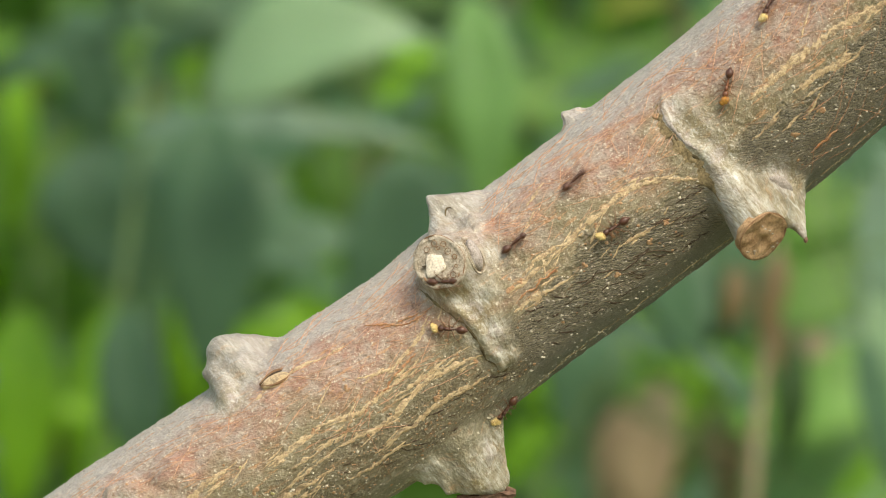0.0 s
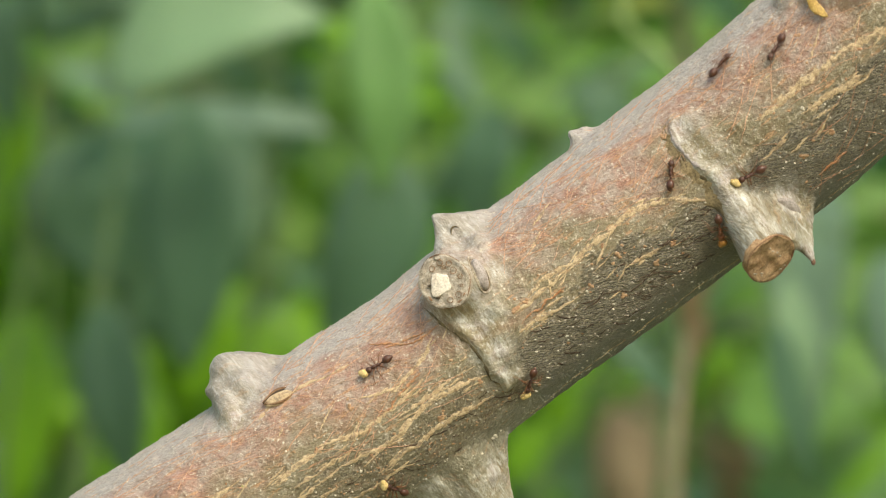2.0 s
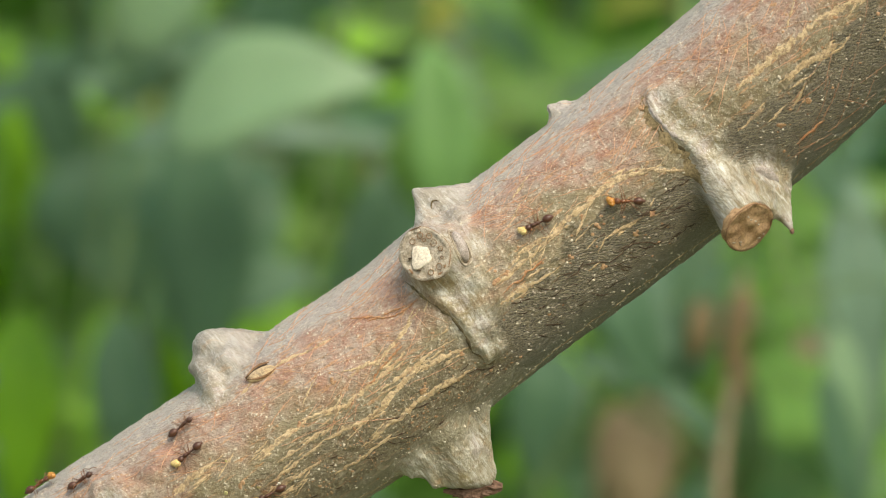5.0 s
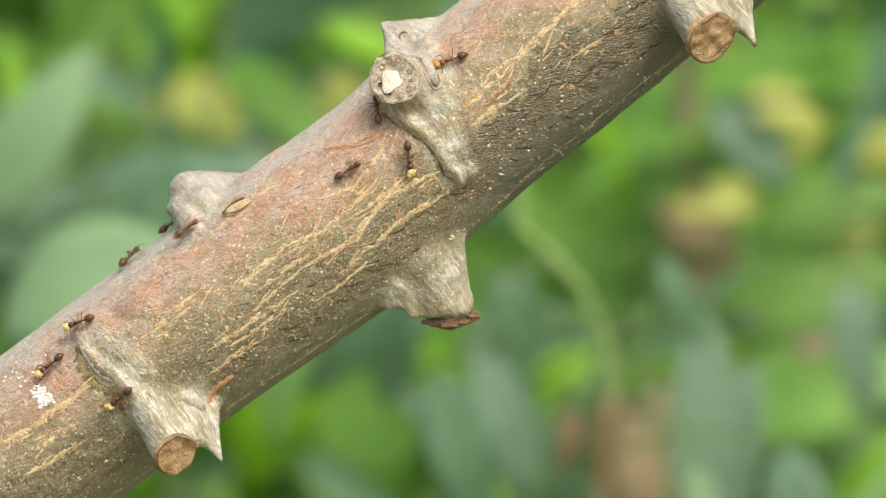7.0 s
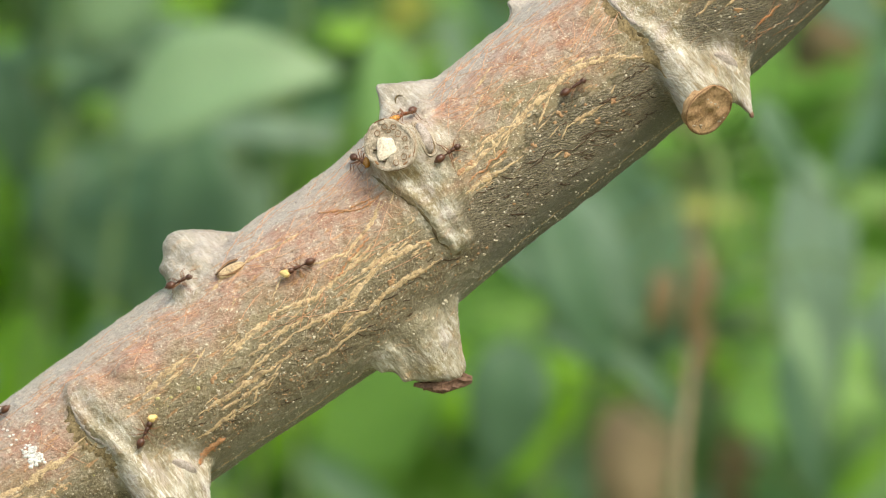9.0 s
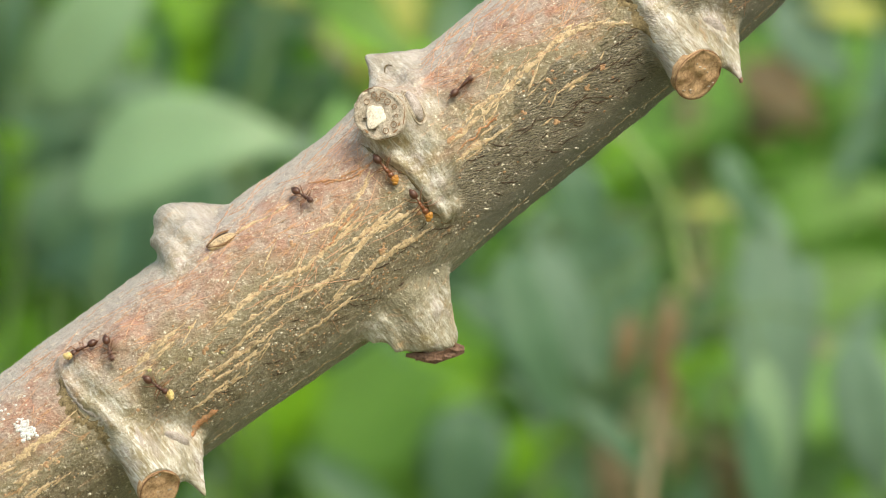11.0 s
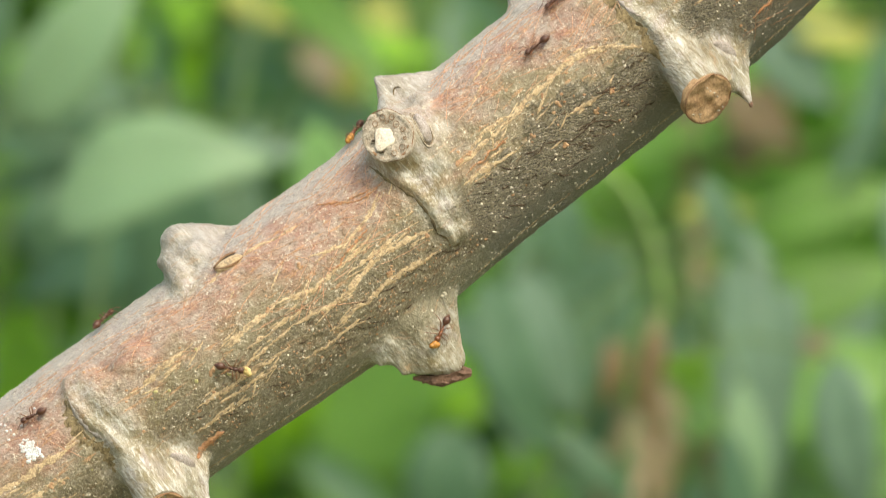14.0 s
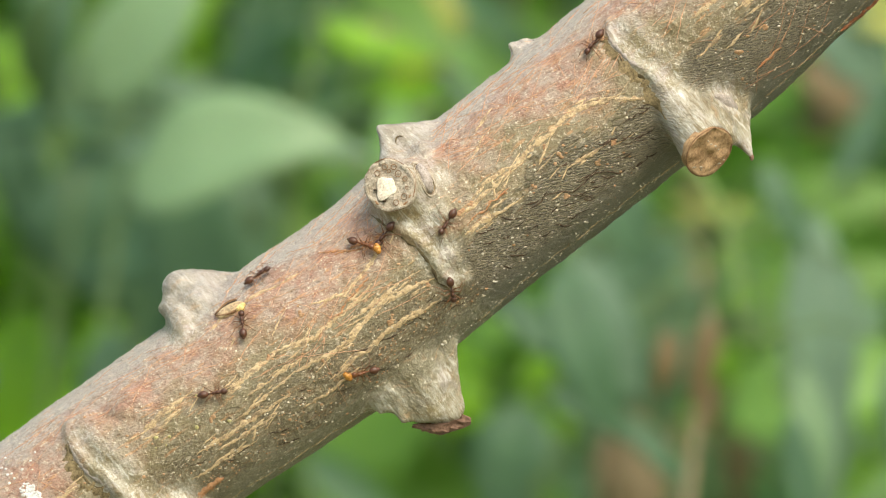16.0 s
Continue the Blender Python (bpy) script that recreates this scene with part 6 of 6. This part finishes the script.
def ant_places(track):
    """Poses every tenth of a second along a smooth track, head first, and the way walked so far."""
    ts, aa, pp = (np.array(c, float) for c in zip(*track))
    times = np.round(np.arange(0, 16.01, 0.1), 1)
    a, p = np.interp(times, ts, aa), np.interp(times, ts, pp)
    for _ in range(2):
        a[1:-1] = 0.25 * a[:-2] + 0.5 * a[1:-1] + 0.25 * a[2:]
        p[1:-1] = 0.25 * p[:-2] + 0.5 * p[1:-1] + 0.25 * p[2:]
    arc = p * 0.18
    heading = None
    poses, gone = [], [0.0]
    ways = []
    for i in range(len(times)):
        lo, hi = max(0, i - 3), min(len(times) - 1, i + 3)
        da, dp = a[hi] - a[lo], arc[hi] - arc[lo]
        ways.append((da, dp) if math.hypot(da, dp) > 0.7 else None)
    first = next((w for w in ways if w), (1, 0))
    heading = Vector(first).normalized()
    for i, w in enumerate(ways):
        if w:
            heading = (heading * 0.55 + Vector(w).normalized() * 0.45)
            heading = heading.normalized() if heading.length > 1e-3 else Vector(w).normalized()
        place, n = on_bark(a[i], p[i])
        other = [on_bark(a[i] + da, p[i] + dp)[1] for da, dp in ((1.2, 0), (-1.2, 0), (0, 7), (0, -7))]
        up = (n + sum(other, Vector())).normalized()
        round_ = ACROSS * math.cos(radians(p[i])) - FRONT * math.sin(radians(p[i]))
        fwd = ALONG * heading[0] + round_ * heading[1]
        fwd = (fwd - up * fwd.dot(up)).normalized()
        side = up.cross(fwd)
        m = Matrix((fwd, side, up)).transposed().to_4x4()
        m.translation = place + up * 0.00012
        poses.append(m)
        if i:
            gone.append(gone[-1] + math.hypot(a[i] - a[i - 1], arc[i] - arc[i - 1]))
    return times, poses, gone


# how far the wind bends each shrub: seconds, mm to the right, mm up
SHRUB_SWAY = {
    "leafy_shrub": [(0.0, 0, 0), (0.5, -11, 13), (1.0, -3, 6), (1.5, -17, 4), (2.0, -22, 4), (2.5, -11, 2), (3.0, -15, -3), (3.5, -20, -3), (6.0, -6, -16), (6.5, -30, -24), (7.0, -45, -51), (7.5, -2, -19), (8.0, -22, -1), (8.5, -18, -4), (11.0, -29, -23), (11.5, -40, -12), (12.0, -43, -16), (12.5, -53, -13), (13.0, -58, -20), (13.5, -47, -29), (14.0, -34, -28), (14.5, -32, -20), (15.0, -21, -28), (15.5, -25, -14), (16.0, -17, -23)],
    "willow_shrub": [(0.0, 0, 0), (0.5, -9, 10), (1.0, -3, 5), (1.5, -15, 4), (2.0, -20, 3), (2.5, -10, 0), (3.0, -13, -3), (3.5, -18, -2), (6.0, -5, -13), (6.5, -28, -17), (7.0, -41, -39), (7.5, -2, -14), (8.0, -20, 2), (8.5, -17, 0), (11.0, -27, -14), (11.5, -36, -5), (12.0, -39, -9), (12.5, -47, -6), (13.0, -52, -11), (13.5, -42, -19), (14.0, -31, -20), (14.5, -29, -14), (15.0, -20, -21), (15.5, -23, -10), (16.0, -16, -17)],
    "tall_weed": [(0.0, 0, 0), (0.5, -8, 8), (1.0, -2, 4), (1.5, -13, 3), (2.0, -16, 2), (2.5, -9, 0), (3.0, -11, -2), (3.5, -15, -2), (6.0, -5, -10), (6.5, -23, -13), (7.0, -34, -29), (7.5, -2, -9), (8.0, -17, 3), (8.5, -14, 2), (11.0, -22, -10), (11.5, -30, -2), (12.0, -32, -5), (12.5, -39, -3), (13.0, -43, -7), (13.5, -35, -13), (14.0, -25, -15), (14.5, -24, -10), (15.0, -16, -16), (15.5, -19, -7), (16.0, -14, -13)],
    "mixed_shrub": [(0.0, 0, 0), (0.5, -9, 10), (1.0, -3, 5), (1.5, -14, 3), (2.0, -18, 3), (2.5, -10, 0), (3.0, -12, -3), (3.5, -17, -2), (6.0, -5, -12), (6.5, -25, -16), (7.0, -37, -36), (7.5, -2, -12), (8.0, -18, 2), (8.5, -15, 1), (11.0, -24, -13), (11.5, -33, -4), (12.0, -35, -8), (12.5, -43, -5), (13.0, -47, -10), (13.5, -38, -17), (14.0, -28, -19), (14.5, -26, -13), (15.0, -18, -19), (15.5, -21, -9), (16.0, -15, -16)],
    "hanging_shrub": [(0.0, 0, 0), (0.5, -13, 14), (1.0, -4, 7), (1.5, -20, 5), (2.0, -26, 4), (2.5, -14, 1), (3.0, -17, -3), (3.5, -23, -3), (6.0, -6, -18), (6.5, -34, -27), (7.0, -50, -56), (7.5, -2, -22), (8.0, -24, 1), (8.5, -19, -3), (11.0, -32, -24), (11.5, -44, -11), (12.0, -47, -16), (12.5, -58, -12), (13.0, -64, -20), (13.5, -51, -30), (14.0, -37, -31), (14.5, -35, -22), (15.0, -23, -31), (15.5, -27, -15), (16.0, -19, -25)],
    "withered_shrub": [(0.0, 0, 0), (0.5, -15, 17), (1.0, -5, 8), (1.5, -24, 6), (2.0, -31, 6), (2.5, -16, 2), (3.0, -21, -4), (3.5, -29, -4), (6.0, -7, -22), (6.5, -42, -36), (7.0, -62, -74), (7.5, -3, -30), (8.0, -29, -1), (8.5, -24, -7), (11.0, -39, -33), (11.5, -54, -17), (12.0, -57, -22), (12.5, -71, -19), (13.0, -78, -28), (13.5, -63, -41), (14.0, -45, -41), (14.5, -43, -29), (15.0, -28, -40), (15.5, -33, -21), (16.0, -22, -32)],
    "shaded_shrub": [(0.0, 0, 0), (0.5, -12, 14), (1.0, -4, 7), (1.5, -19, 5), (2.0, -25, 5), (2.5, -13, 2), (3.0, -17, -3), (3.5, -23, -3), (6.0, -6, -18), (6.5, -34, -29), (7.0, -51, -61), (7.5, -2, -24), (8.0, -24, -2), (8.5, -20, -6), (11.0, -32, -28), (11.5, -44, -15), (12.0, -47, -20), (12.5, -58, -17), (13.0, -64, -25), (13.5, -52, -35), (14.0, -37, -34), (14.5, -35, -24), (15.0, -23, -33), (15.5, -27, -18), (16.0, -19, -27)],
    "dark_shrub": [(0.0, 0, 0), (0.5, -2, 3), (1.0, -1, 1), (1.5, -4, 1), (2.0, -5, 1), (2.5, -3, 0), (3.0, -3, -1), (3.5, -4, -1), (6.0, -1, -3), (6.5, -6, -5), (7.0, -9, -11), (7.5, -0, -4), (8.0, -5, -0), (8.5, -4, -1), (11.0, -6, -5), (11.5, -8, -3), (12.0, -9, -3), (12.5, -11, -3), (13.0, -12, -4), (13.5, -10, -6), (14.0, -7, -6), (14.5, -7, -4), (15.0, -4, -6), (15.5, -5, -3), (16.0, -4, -5)],
}


def motions():
    tenths = [round(0.1 * i, 1) for i in range(161)]
    for ob in (branch, crust, scale_ob):
        walk(ob, [(t, branch_pose(t)) for t in tenths])
    for name, table in SHRUB_SWAY.items():
        base = SHRUBS[name].location.copy()
        rows = []
        for i in range(81):
            x, z = swayed(table, 0.2 * i)
            rows.append((0.2 * i, Matrix.Translation(base + Vector((x, 0, z)) * 0.001)))
        walk(SHRUBS[name], rows)
    for kind, track in TRACKS:
        body, legs = ant(kind)
        times, poses, gone = ant_places(track)
        rows = [(float(t), branch_pose(float(t)) @ m) for t, m in zip(times, poses)]
        walk(body, rows)
        for leg, hip, phase, s in legs:
            steps = []
            for i, t in enumerate(times):
                if i % 2 and i != len(times) - 1:
                    continue
                swing = math.sin(2.2 * gone[i] + math.pi * phase)
                lift = math.cos(2.2 * gone[i] + math.pi * phase)
                steps.append((float(t), Matrix.Translation(hip) @ pose(0, 0, 0, 7 * s * max(0, lift), 0, 20 * swing)))
            walk(leg, steps)


motions()
